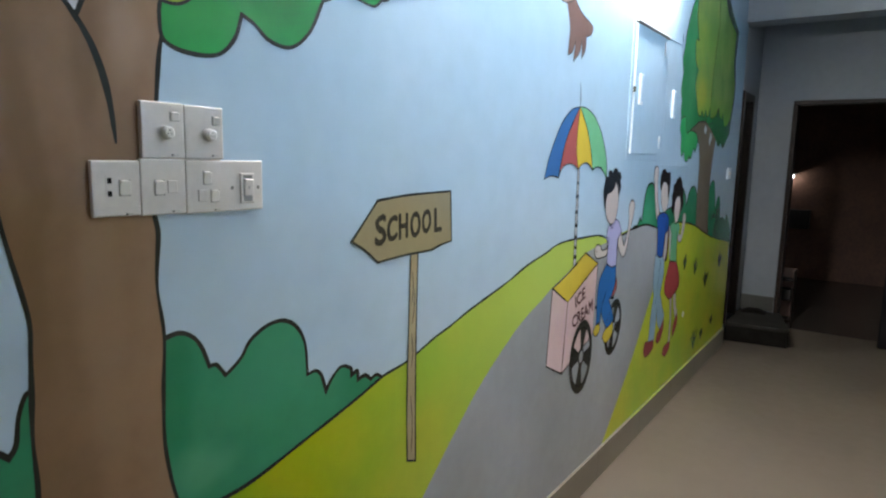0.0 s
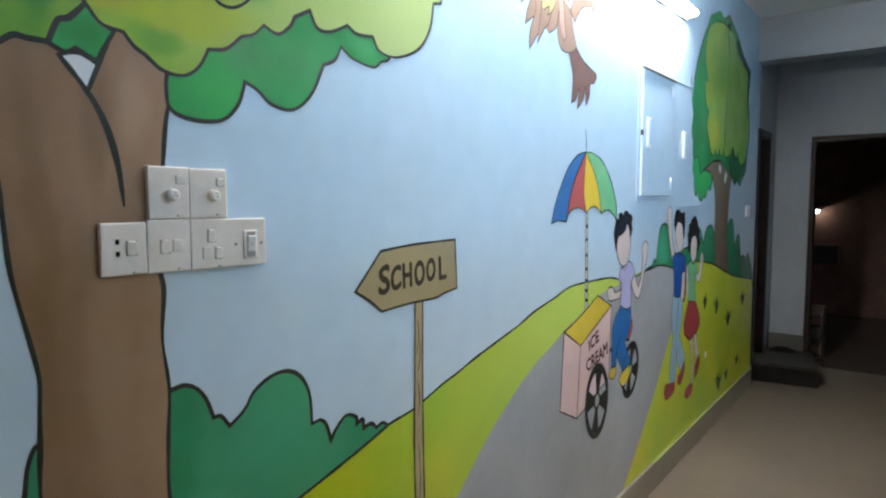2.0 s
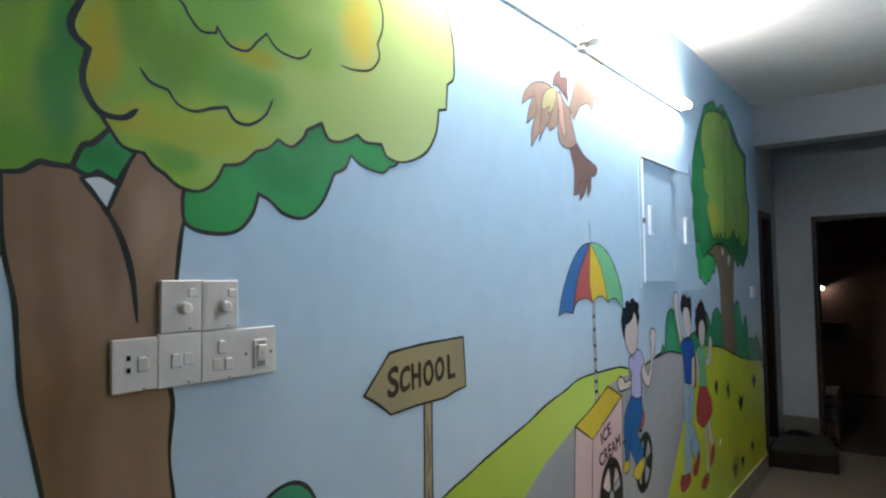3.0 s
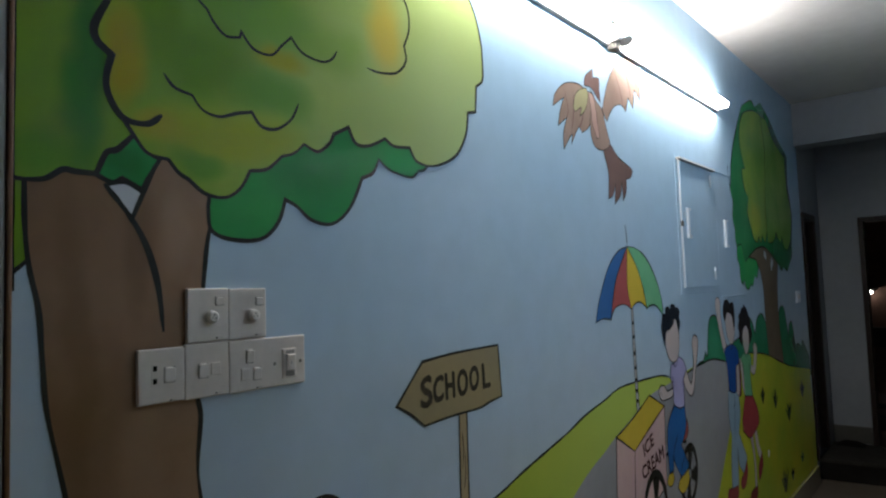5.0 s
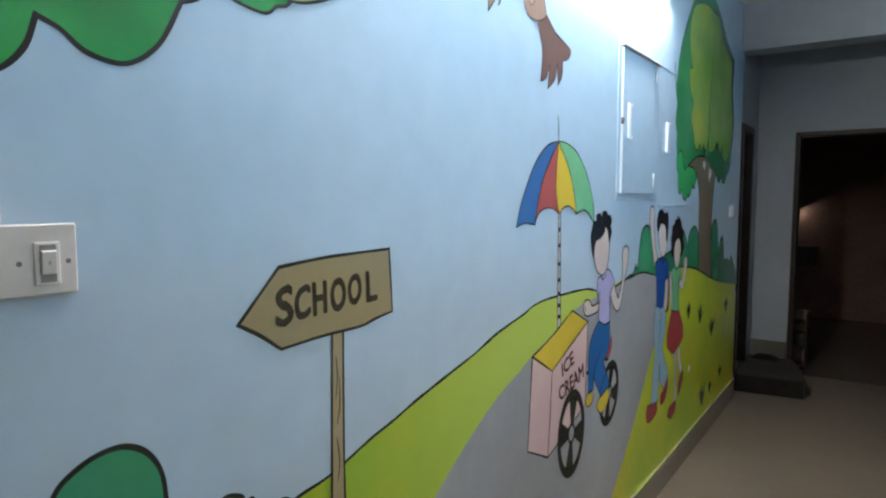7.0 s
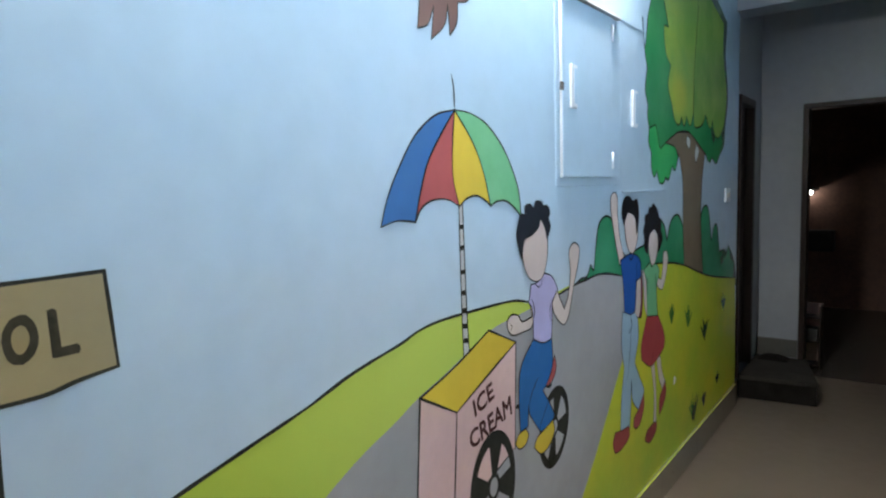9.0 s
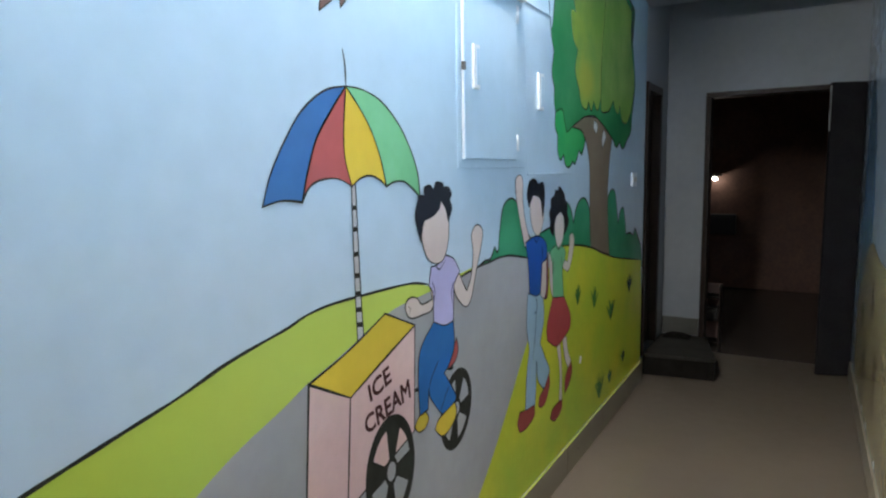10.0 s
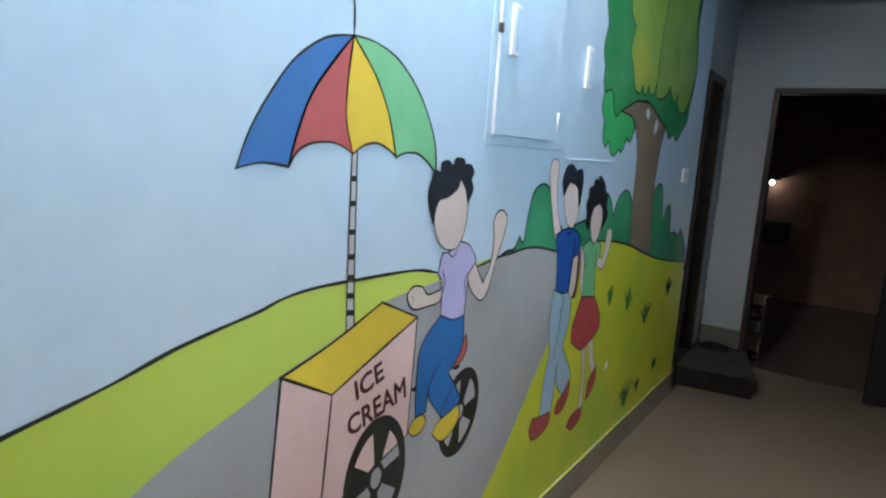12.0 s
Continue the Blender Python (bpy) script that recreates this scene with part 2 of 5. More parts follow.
BLACK = surface("black_plastic", (0.02, 0.02, 0.02), (0.03, 0.03, 0.03), 9.0, 0.5, 0.02, 200)
BATTEN = surface("batten_metal", (0.46, 0.45, 0.44), (0.38, 0.38, 0.37), 6.0, 0.4, 0.03, 120, tone=0.04)
BRICKWALL = surface("rust_plaster", (0.23, 0.13, 0.095), (0.175, 0.10, 0.078), 3.0, 0.7, 0.3, 60, tone=0.2)
DARKFLOOR = surface("dark_floor_tile", (0.085, 0.075, 0.065), (0.06, 0.055, 0.05), 3.0, 0.16, 0.05, 80, tone=0.15)
PALEPINK = surface("pale_pink_laminate", (0.30, 0.20, 0.175), (0.25, 0.17, 0.15), 5.0, 0.5, 0.05, 80, tone=0.08)
PALEPLASTER = surface("bounce_plaster", (0.52, 0.49, 0.46), (0.46, 0.43, 0.41), 3.0, 0.8, 0.2, 60, tone=0.08)
STEEL = surface("tarnished_steel", (0.26, 0.25, 0.23), (0.20, 0.19, 0.18), 30.0, 0.5, 0.05, 200, metal=1.0)
TUBE = glow("tube_light", (1.0, 0.945, 0.895), TUBE_GLOW)
TUBE_FAR = glow("far_tube_light", (1.0, 0.945, 0.895), TUBE_GLOW_FAR)
BULB = glow("bulb_light", (1.0, 0.93, 0.85), BULB_GLOW)


# ---- builders ----
def mesh_object(name, bm, mats, parent=None, label=""):
    me = bpy.data.meshes.new(name)
    bm.to_mesh(me)
    bm.free()
    for m in mats if isinstance(mats, (list, tuple)) else [mats]:
        me.materials.append(m)
    ob = new(name, me)
    ob.parent = parent
    if label:
        tagged(ob, label)
    return ob


def part(name, bm, material, parent, label=""):
    return mesh_object(name, bm, material, parent, label)


def add_box(bm, x0, x1, y0, y1, z0, z1, bevel=0.0, slot=0, segments=2):
    made = bmesh.ops.create_cube(bm, size=1)["verts"]
    for v in made:
        v.co = Vector((x0 + (v.co.x + 0.5) * (x1 - x0), y0 + (v.co.y + 0.5) * (y1 - y0), z0 + (v.co.z + 0.5) * (z1 - z0)))
    faces = {f for v in made for f in v.link_faces}
    for f in faces:
        f.material_index = slot
    if bevel:
        edges = list({e for v in made for e in v.link_edges})
        bmesh.ops.bevel(bm, geom=edges, offset=bevel, segments=segments, affect="EDGES", profile=0.5)
    return bm


def box(x0, x1, y0, y1, z0, z1, bevel=0.0):
    return add_box(bmesh.new(), x0, x1, y0, y1, z0, z1, bevel)


def rod(a, b, r, sides=16, r2=None):
    bm = bmesh.new()
    a, b = Vector(a), Vector(b)
    bmesh.ops.create_cone(bm, cap_ends=True, segments=sides, radius1=r, radius2=r if r2 is None else r2, depth=(b - a).length)
    bmesh.ops.transform(bm, verts=bm.verts, matrix=Matrix.Translation((a + b) / 2) @ (b - a).to_track_quat("Z", "Y").to_matrix().to_4x4())
    for f in bm.faces:
        f.smooth = len(f.verts) == 4
    return bm


def empty(name, label, category, group="", kind=""):
    ob = new(name)
    ob.empty_display_size = 0.05
    return tagged(ob, label, category, group, kind)


def structure(name, bm, mats, label):
    return tagged(mesh_object(name, bm, mats), label, name.split("_")[0], kind="structure")


# ---- the corridor ----
Y_BACK, Y_MURAL, Y_END = -1.6, 6.28, 7.10
X_RIGHT, CEIL, RECESS = 1.27, 2.86, -0.016
DOOR_Y0, DOOR_Y1 = 0.15, 1.06     # side doorway at the start of the mural
SKIRT_TOP = 0.145

bm = box(-0.22, 0, 1.125, Y_MURAL, 0, CEIL)
add_box(bm, -0.22, 0, DOOR_Y0 - 0.05, 1.125, 2.12, CEIL)
add_box(bm, -0.22, 0, Y_BACK, DOOR_Y0 - 0.05, 0, CEIL)
structure("wall_left", bm, SKY, "sky-blue glossy painted mural wall of the corridor")
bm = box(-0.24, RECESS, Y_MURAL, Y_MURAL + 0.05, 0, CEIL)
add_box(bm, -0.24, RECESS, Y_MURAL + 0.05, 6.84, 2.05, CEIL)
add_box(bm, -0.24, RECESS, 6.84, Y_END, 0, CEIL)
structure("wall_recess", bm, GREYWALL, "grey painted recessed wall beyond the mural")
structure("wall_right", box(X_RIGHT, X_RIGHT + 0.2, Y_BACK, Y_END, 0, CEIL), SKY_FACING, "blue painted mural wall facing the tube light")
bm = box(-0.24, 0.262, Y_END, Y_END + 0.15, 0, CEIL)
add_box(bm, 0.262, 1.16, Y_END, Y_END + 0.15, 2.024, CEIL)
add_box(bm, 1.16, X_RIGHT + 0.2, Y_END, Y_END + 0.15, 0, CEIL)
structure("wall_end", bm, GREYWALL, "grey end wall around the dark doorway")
structure("wall_back", box(-0.22, X_RIGHT + 0.2, Y_BACK - 0.2, Y_BACK, 0, CEIL), GREYWALL, "plain grey wall closing the corridor")
structure("floor", box(-0.3, X_RIGHT + 0.25, Y_BACK - 0.2, Y_END + 0.15, -0.1, 0), FLOOR, "cream polished tile floor of the corridor")
structure("ceiling", box(-0.3, X_RIGHT + 0.25, Y_BACK - 0.2, Y_END + 0.15, CEIL, CEIL + 0.12), CEILING, "white painted flat corridor ceiling")
structure("beam", box(-0.09, X_RIGHT, 6.20, 6.42, 2.535, CEIL, 0.004), GREYWALL, "pale painted concrete beam across the ceiling")

# skirtings, laid from tiles with thin joints
def skirting(name, along, fixed, a, b, z0, z1, depth, label, material, piece=0.6):
    root = tagged(new(name), label, "skirting", kind="structure")
    at = a
    while at < b - 0.01:
        to = min(at + piece, b)
        lo, hi = sorted((fixed, fixed + depth))
        if along == "y":
            bm = box(lo, hi, at + 0.0003, to - 0.0003, z0, z1, 0.0012)
        else:
            bm = box(at + 0.0003, to - 0.0003, lo, hi, z0, z1, 0.0012)
        part("tile", bm, material, root)
        at = to
    return root


skirting("baseboard_left", "y", 0.0005, 1.125, Y_MURAL, 0, SKIRT_TOP, 0.012, "cream tile skirting under the mural", SKIRT)
skirting("baseboard_right", "y", X_RIGHT - 0.0005, Y_BACK, 7.0, 0, 0.12, -0.012, "cream tile skirting along the opposite wall", SKIRT)
skirting("baseboard_end", "x", Y_END - 0.0005, RECESS + 0.002, 0.260, 0.161, 0.295, -0.012, "dark tile skirting along the end wall", SKIRT_END)

# ---- doors ----
# side door by the start of the mural
frame_1 = empty("door_1", "closed brown door in a grey-painted frame beside the mural", "door", kind="structure")
part("frame_post", box(-0.1, 0.012, 1.075, 1.1165, 0, 2.06, 0.004), GREYPAINT, frame_1, "grey painted post")
part("frame_trim", box(-0.06, 0.016, 1.1175, 1.1240, 0, 2.118, 0.002), FRAMEWOOD, frame_1, "brown wooden trim strip")
part("frame_post", box(-0.1, 0.012, DOOR_Y0 - 0.05, DOOR_Y0, 0, 2.06, 0.004), GREYPAINT, frame_1, "grey painted post")
part("frame_head", box(-0.1, 0.012, DOOR_Y0 - 0.05, 1.1165, 2.061, 2.118, 0.004), GREYPAINT, frame_1, "grey painted head")
part("leaf", box(-0.07, -0.035, DOOR_Y0 + 0.004, 1.071, 0.006, 2.056, 0.003), FRAMEWOOD, frame_1, "brown wooden leaf")
knob = part("handle", rod((-0.035, 0.23, 1.0), (0.01, 0.23, 1.0), 0.009), STEEL, frame_1, "steel lever handle")
part("lever", box(0.004, 0.016, 0.225, 0.34, 0.992, 1.008, 0.004), STEEL, knob)

# dark door in the recess
frame_2 = empty("door_2", "closed dark brown door above the stone step", "door", kind="structure")
part("frame_post", box(-0.15, 0.006, 6.332, 6.382, 0.161, 2.046, 0.004), WOOD, frame_2)
part("frame_post", box(-0.15, 0.000, 6.785, 6.835, 0.161, 2.046, 0.004), WOOD, frame_2)
part("frame_head", box(-0.15, 0.003, 6.383, 6.784, 1.996, 2.046, 0.004), WOOD, frame_2)
part("leaf", box(-0.10, -0.06, 6.386, 6.781, 0.165, 1.992, 0.003), WOOD, frame_2)

# end doorway: one narrow leaf of a double door stands folded back
frame_3 = empty("door_3", "narrow dark door leaf standing open at the corridor end", "door", kind="structure")
part("frame_post", box(0.265, 0.303, Y_END - 0.02, Y_END + 0.12, 0.0, 1.986, 0.004), WOOD, frame_3)
part("frame_post", box(1.118, 1.158, Y_END - 0.02, Y_END + 0.12, 0.0, 1.986, 0.004), WOOD, frame_3)
part("frame_head", box(0.265, 1.158, Y_END - 0.02, Y_END + 0.12, 1.987, 2.022, 0.004), WOOD, frame_3)
leaf = part("leaf", box(0, 0.215, 0.0, 0.035, 0.012, 2.020, 0.003), BLACKWOOD, frame_3, "dark wooden leaf with a pale edge")
leaf.matrix_basis = pose(1.252, Y_END - 0.045, 0, 0, 0, -158)
# pale strip painted in as the bright highlight on the leaf's edge
part("edge_highlight", box(0.2152, 0.2185, 0.006, 0.029, 1.70, 2.00, 0.001), GREYPAINT, leaf, "pale strip for the edge highlight")
part("bolt", box(0.2187, 0.2215, 0.009, 0.026, 1.84, 1.96, 0.001), STEEL, leaf, "steel edge bolt")

# stone step before the dark door, its free corner cut back to the end doorway
step = empty("entry_step", "low dark stone step before the dark brown door", "step", kind="structure")


def step_block(z0, z1, grow):
    bm = bmesh.new()
    ring = [(RECESS + 0.001, 6.44 - grow), (0.455 + grow, 6.50 - grow), (0.318 + grow, Y_END - 0.022), (RECESS + 0.001, Y_END - 0.022)]
    low = [bm.verts.new((x, y, z0)) for x, y in ring]
    top = [bm.verts.new((x, y, z1)) for x, y in ring]
    bm.faces.new(top)
    bm.faces.new(low[::-1])
    for k in range(4):
        bm.faces.new((low[k], low[(k + 1) % 4], top[(k + 1) % 4], top[k]))
    bmesh.ops.bevel(bm, geom=list(bm.edges), offset=0.004, segments=2, affect="EDGES")
    return bm


part("tread", step_block(0.132, 0.160, 0.010), STEPTOP, step, "grey stone tread")
part("riser", step_block(0.0, 0.1315, 0.0), GRANITE, step, "dark granite riser")
mat_root = empty("floor_cloth", "small folded dark cloth lying on the stone step", "cloth")
bm = bmesh.new()
for k in range(5):
    add_box(bm, 0.02 + 0.012 * k, 0.22 - 0.015 * k, 6.93 + 0.008 * k, 7.06 - 0.006 * k, 0.1605 + 0.006 * k, 0.166 + 0.006 * k, 0.002)
part("folds", bm, MATFIBRE, mat_root)

# ---- room beyond the end doorway ----
bm = box(-1.4, 2.6, 10.3, 10.45, 0, 2.9)
structure("wall_far", bm, BRICKWALL, "rust-coloured plaster wall of the dark room beyond")
# unseen side walls, pale so that they bounce bulb light into the room
bm = box(-1.55, -1.4, Y_END + 0.15, 10.45, 0, 2.9)
add_box(bm, 2.6, 2.75, Y_END + 0.15, 10.45, 0, 2.9)
add_box(bm, -1.4, -0.241, Y_END + 0.14, Y_END + 0.2, 0, 2.9)
add_box(bm, 1.471, 2.6, Y_END + 0.14, Y_END + 0.2, 0, 2.9)
structure("wall_beyond", bm, PALEPLASTER, "unseen pale side walls of the room beyond")
structure("floor_beyond", box(-1.55, 2.75, Y_END + 0.1505, 10.45, -0.1, -0.004), DARKFLOOR, "dark polished floor of the room beyond")
structure("ceiling_beyond", box(-1.55, 2.75, Y_END + 0.1505, 10.45, 2.9, 3.0), CEILING, "unlit ceiling of the room beyond")

lamp = empty("wall_lamp", "small bare bulb lamp under a dark hood on the far wall", "lamp")
part("base", rod((-0.03, 10.298, 1.36), (-0.03, 10.24, 1.36), 0.035), BLACK, lamp)
part("hood", box(-0.10, 0.05, 10.12, 10.27, 1.365, 1.385, 0.006), BLACK, lamp)
bm = bmesh.new()
bmesh.ops.create_uvsphere(bm, u_segments=16, v_segments=10, radius=0.022)
bmesh.ops.translate(bm, verts=bm.verts, vec=(-0.03, 10.2, 1.33))
for f in bm.faces:
    f.smooth = True
part("bulb", bm, BULB, lamp, "glowing bare bulb")
meter = empty("meter_box", "dark metal meter box on the far rust wall", "box")
part("case", box(-0.06, 0.22, 10.16, 10.296, 0.66, 0.90, 0.008), BLACK, meter)
part("cover", box(-0.03, 0.19, 10.148, 10.159, 0.69, 0.87, 0.003), BLACK, meter)
# pale panel, dark boards and block added for bright patches of unknown cause
rack = empty("patch_rack", "narrow pale pink panel with dark boards behind the doorway", "shoe rack")
part("back_panel", box(0.24, 0.375, 7.600, 7.612, -0.004, 0.50, 0.002), PALEPINK, rack, "pale pink back panel")
for x in (0.24, 0.363):
    part("side", box(x, x + 0.012, 7.44, 7.599, -0.004, 0.50, 0.002), WOOD, rack)
for z in (0.02, 0.21, 0.40):
    part("shelf", box(0.2525, 0.3625, 7.44, 7.599, z, z + 0.014, 0.002), WOOD, rack, "dark wooden shelf")
dark_block = empty("dark_block", "dark block on the middle board", "box")
part("case", box(0.262, 0.352, 7.45, 7.58, 0.2245, 0.30, 0.003), BLACK, dark_block)
part("lid", box(0.259, 0.355, 7.447, 7.583, 0.3005, 0.318, 0.003), BLACK, dark_block)


# ---- tube lights ----
def tube_light(y0, y1, z, material):
    root = empty("tube_light", "lit white tube light on a grey batten along the mural wall", "light", "tube lights")
    part("channel", box(0.0, 0.018, y0, y1, z - 0.028, z - 0.002, 0.002), BATTEN, root, "grey metal channel")
    for y, s in ((y0, 1), (y1, -1)):
        part("end_cap", rod((0.060, y + s * 0.004, z), (0.060, y + s * 0.022, z), 0.0145), WHITEPLASTIC, root)
        holder = part("holder", box(0.0185, 0.068, min(y, y + s * 0.012), max(y, y + s * 0.012), z - 0.020, z + 0.014, 0.004), WHITEPLASTIC, root, "white lamp holder")
        part("contact", rod((0.040, y + s * 0.0121, z), (0.040, y + s * 0.016, z), 0.004, 10), GREYPLASTIC, holder)
    part("tube", rod((0.060, y0 + 0.0225, z), (0.060, y1 - 0.0225, z), 0.013, 20), material, root, "glowing tube")
    return root


tube_light(1.82, 3.035, 2.46, TUBE)
tube_light(3.098, 4.325, 2.46, TUBE_FAR)


def wire(points, r):
    """A bent cable through the given places."""
    cu = bpy.data.curves.new("wire", "CURVE")
    cu.dimensions, cu.bevel_depth, cu.bevel_resolution, cu.resolution_u = "3D", r, 2, 6
    sp = cu.splines.new("BEZIER")
    sp.bezier_points.add(len(points) - 1)
    for b, p in zip(sp.bezier_points, points):
        b.co = p
        b.handle_left_type = b.handle_right_type = "AUTO"
    tmp = new("draft", cu)
    me = bpy.data.meshes.new_from_object(tmp.evaluated_get(bpy.context.evaluated_depsgraph_get()))
    bpy.data.objects.remove(tmp)
    bm = bmesh.new()
    bm.from_mesh(me)
    bpy.data.meshes.remove(me)
    for f in bm.faces:
        f.smooth = True
    return bm


link = empty("junction_box", "grey plastic junction box with cable loops between the tubes", "junction")
part("block", box(0.0, 0.030, 3.040, 3.092, 2.418, 2.474, 0.006), DARKPLASTIC, link)
part("cover", box(0.0302, 0.036, 3.044, 3.088, 2.422, 2.470, 0.002), DARKPLASTIC, link)
part("cable_loop", wire([(0.018, 3.046, 2.472), (0.026, 3.036, 2.505), (0.030, 3.052, 2.520), (0.026, 3.064, 2.500), (0.020, 3.066, 2.472)], 0.005), DARKPLASTIC, link)
part("cable_loop", wire([(0.020, 3.075, 2.472), (0.034, 3.085, 2.498), (0.040, 3.115, 2.506), (0.036, 3.128, 2.497)], 0.006), DARKPLASTIC, link)
part("cable_loop", wire([(0.016, 3.042, 2.440), (0.012, 3.020, 2.436), (0.010, 3.000, 2.430)], 0.004), DARKPLASTIC, link)


# ---- switchboard ----
def rounded_plate(y0, y1, z0, z1, x0, x1, r=0.004):
    bm = box(x0, x1, y0, y1, z0, z1)
    top = [e for e in bm.edges if all(v.co.x > x1 - 1e-6 for v in e.verts) or abs(e.verts[0].co.x - e.verts[1].co.x) > 1e-6]
    bmesh.ops.bevel(bm, geom=top, offset=r, segments=3, affect="EDGES", profile=0.5)
    return bm


def rocker(parent, y, z, w=0.0185, h=0.0235, tilt=10):
    # grey sheet, wider below and left, painted as the rocker's shadow
    slot = part("rocker_shadow", box(0.0155, 0.01625, y - w / 2 - 0.0007, y + w / 2 + 0.0003, z - h / 2 - 0.0011, z + h / 2 + 0.0004, 0.0003), DARKPLASTIC, parent, "grey rim drawn as the rocker's shadow")
    bm = box(-0.005, 0.0042, -w / 2, w / 2, -h / 2, h / 2)
    bmesh.ops.bevel(bm, geom=[e for e in bm.edges if abs(e.verts[0].co.x - e.verts[1].co.x) > 1e-6], offset=min(w, h) * 0.28, segments=4, affect="EDGES", profile=0.5)
    bmesh.ops.bevel(bm, geom=[e for e in bm.edges if all(v.co.x > 0.004 for v in e.verts)], offset=0.0012, segments=2, affect="EDGES", profile=0.5)
    ob = part("rocker", bm, WHITEPLASTIC, slot, "white rocker switch")
    ob.matrix_basis = pose(0.0162, y, z, 0, tilt, 0)


board = empty("switchboard", "ivory plastic switchboard of stepped plates on the mural", "switch")
part("back_box", box(0.0, 0.006, 1.279, 1.606, 1.371, 1.456, 0.002), IVORY_WORN, board)
part("back_box", box(0.0, 0.006, 1.362, 1.517, 1.4575, 1.550, 0.002), IVORY_WORN, board)
PLATES = ((1.361, 1.4391, 1.4610, 1.552, "plate"), (1.4394, 1.518, 1.4610, 1.5505, "plate"),
          (1.277, 1.3558, 1.371, 1.4575, "plate"), (1.3562, 1.4384, 1.369, 1.4605, "plate"), (1.4388, 1.606, 1.368, 1.4590, "wide_plate"))
for y0, y1, z0, z1, name in PLATES:
    part(name, rounded_plate(y0, y1, z0, z1, 0.0062, 0.016, 0.003), IVORY, board)
for y, z in ((1.403, 1.503), (1.486, 1.502)):
    dial = part("regulator", rod((0.016, y, z), (0.0175, y, z), 0.0135, 28), IVORY, board, "fan regulator dial")
    bm = rod((0.0175, y, z), (0.034, y, z), 0.0112, 28, 0.0100)
    bmesh.ops.bevel(bm, geom=[e for e in bm.edges if all(v.co.x > 0.0335 for v in e.verts)], offset=0.002, segments=2, affect="EDGES")
    part("knob", bm, WHITEPLASTIC, dial, "ribbed white knob")
    for turn in (90, 210, 330):
        dy, dz = 0.0036 * math.cos(radians(turn)), 0.0036 * math.sin(radians(turn))
        part("fan_mark", rod((0.0340, y + dy, z + dz), (0.0343, y + dy, z + dz), 0.0012, 10), BLACK, dial)
for y, z in ((1.421, 1.530), (1.503, 1.527)):
    rocker(board, y, z, 0.0165, 0.0140)
rocker(board, 1.329, 1.415)
rocker(board, 1.389, 1.414, 0.0180)
rocker(board, 1.481, 1.429, 0.0160, 0.0225)
rocker(board, 1.496, 1.397, 0.0165, 0.0215)
for y, z in ((1.4125, 1.415), (1.471, 1.398)):
    part("blank_key", box(0.015, 0.0185, y - 0.0090, y + 0.0090, z - 0.0105, z + 0.0105, 0.0012), IVORY, board, "fixed ivory blank")
holder = part("fuse_holder", box(0.0155, 0.0163, 1.2985, 1.3105, 1.3985, 1.4345, 0.0003), IVORY, board)
# flat near-black plates painted as the shaded insides of the holes
for z in (1.4265, 1.4065):
    part("fuse_hole", box(0.0163, 0.0169, 1.3012, 1.3078, z - 0.0042, z + 0.0042, 0.0001), HOLE_DARK, holder, "dark socket hole")
for y, z in ((1.5345, 1.410), (1.594, 1.410)):
    part("screw", rod((0.0145, y, z), (0.0166, y, z), 0.0034, 12), DARKPLASTIC, board, "dark sunk screw")
well = part("switch_well", box(0.0155, 0.0205, 1.551, 1.583, 1.381, 1.436, 0.002), IVORY, board, "raised ivory surround of the main switch")
# no real recess: its shade is a grey plate laid on top
part("well_shade", box(0.0206, 0.0209, 1.5575, 1.5775, 1.3845, 1.4325, 0.0001), MIDGREY, well, "grey plate for the shaded recess round the main rocker")
main = part("main_rocker", box(-0.002, 0.006, -0.0095, 0.0095, -0.0150, 0.0150, 0.0015), WHITEPLASTIC, board, "large white main switch")
main.matrix_basis = pose(0.0205, 1.5675, 1.4105, 0, 8, 0)
part("mark", box(0.0061, 0.0063, -0.0018, 0.0018, -0.003, 0.003, 0.0001), GREYPLASTIC, main)
for y, z in ((1.336, 1.374), (1.418, 1.374), (1.501, 1.372), (1.500, 1.467), (1.420, 1.467)):
    part("mark", box(0.0160, 0.0164, y - 0.003, y + 0.006, z - 0.0007, z + 0.0007), GREYPLASTIC, board)
    part("mark", box(0.0160, 0.0165, y - 0.007, y - 0.003, z - 0.0014, z + 0.0012), BLACK, board)

board.matrix_basis = Matrix.Translation((0, 0.0585, 0.004)) @ Matrix.Diagonal((0.75, 0.9667, 1, 1))

far_switch = empty("wall_switch", "small pale switch plate near the corridor end", "switch")
part("plate", rounded_plate(5.93, 6.04, 1.362, 1.444, 0.0, 0.010), PALEPAINT, far_switch)
for y in (5.955, 5.985, 6.015):
    part("rocker", box(0.010, 0.013, y - 0.010, y + 0.010, 1.388, 1.418, 0.002), GREYPLASTIC, far_switch, "grey rocker")


# ---- distribution cabinets, painted over with the mural ----
def pull_handle(parent, y, z0, z1, x, w):
    rim = part("handle", box(x, x + 0.010, y, y + w, z0, z1, 0.004), PALEPAINT, parent, "white recessed pull handle")
    part("finger_slot", box(x + 0.0095, x + 0.0108, y + w * 0.42, y + w * 0.86, z0 + 0.014, z1 - 0.012, 0.0006), SKY, rim)


cab = empty("meter_cabinet", "sky-blue painted metal meter cabinet set in the mural wall", "cabinet", "meter cabinets")
part("surround", box(0.0, 0.0025, 3.675, 4.205, 1.484, 2.118, 0.0015), SKY, cab)
door = part("door", box(0.006, 0.014, 3.703, 4.112, 1.513, 2.088, 0.002), SKY, cab, "sky-blue cabinet door")
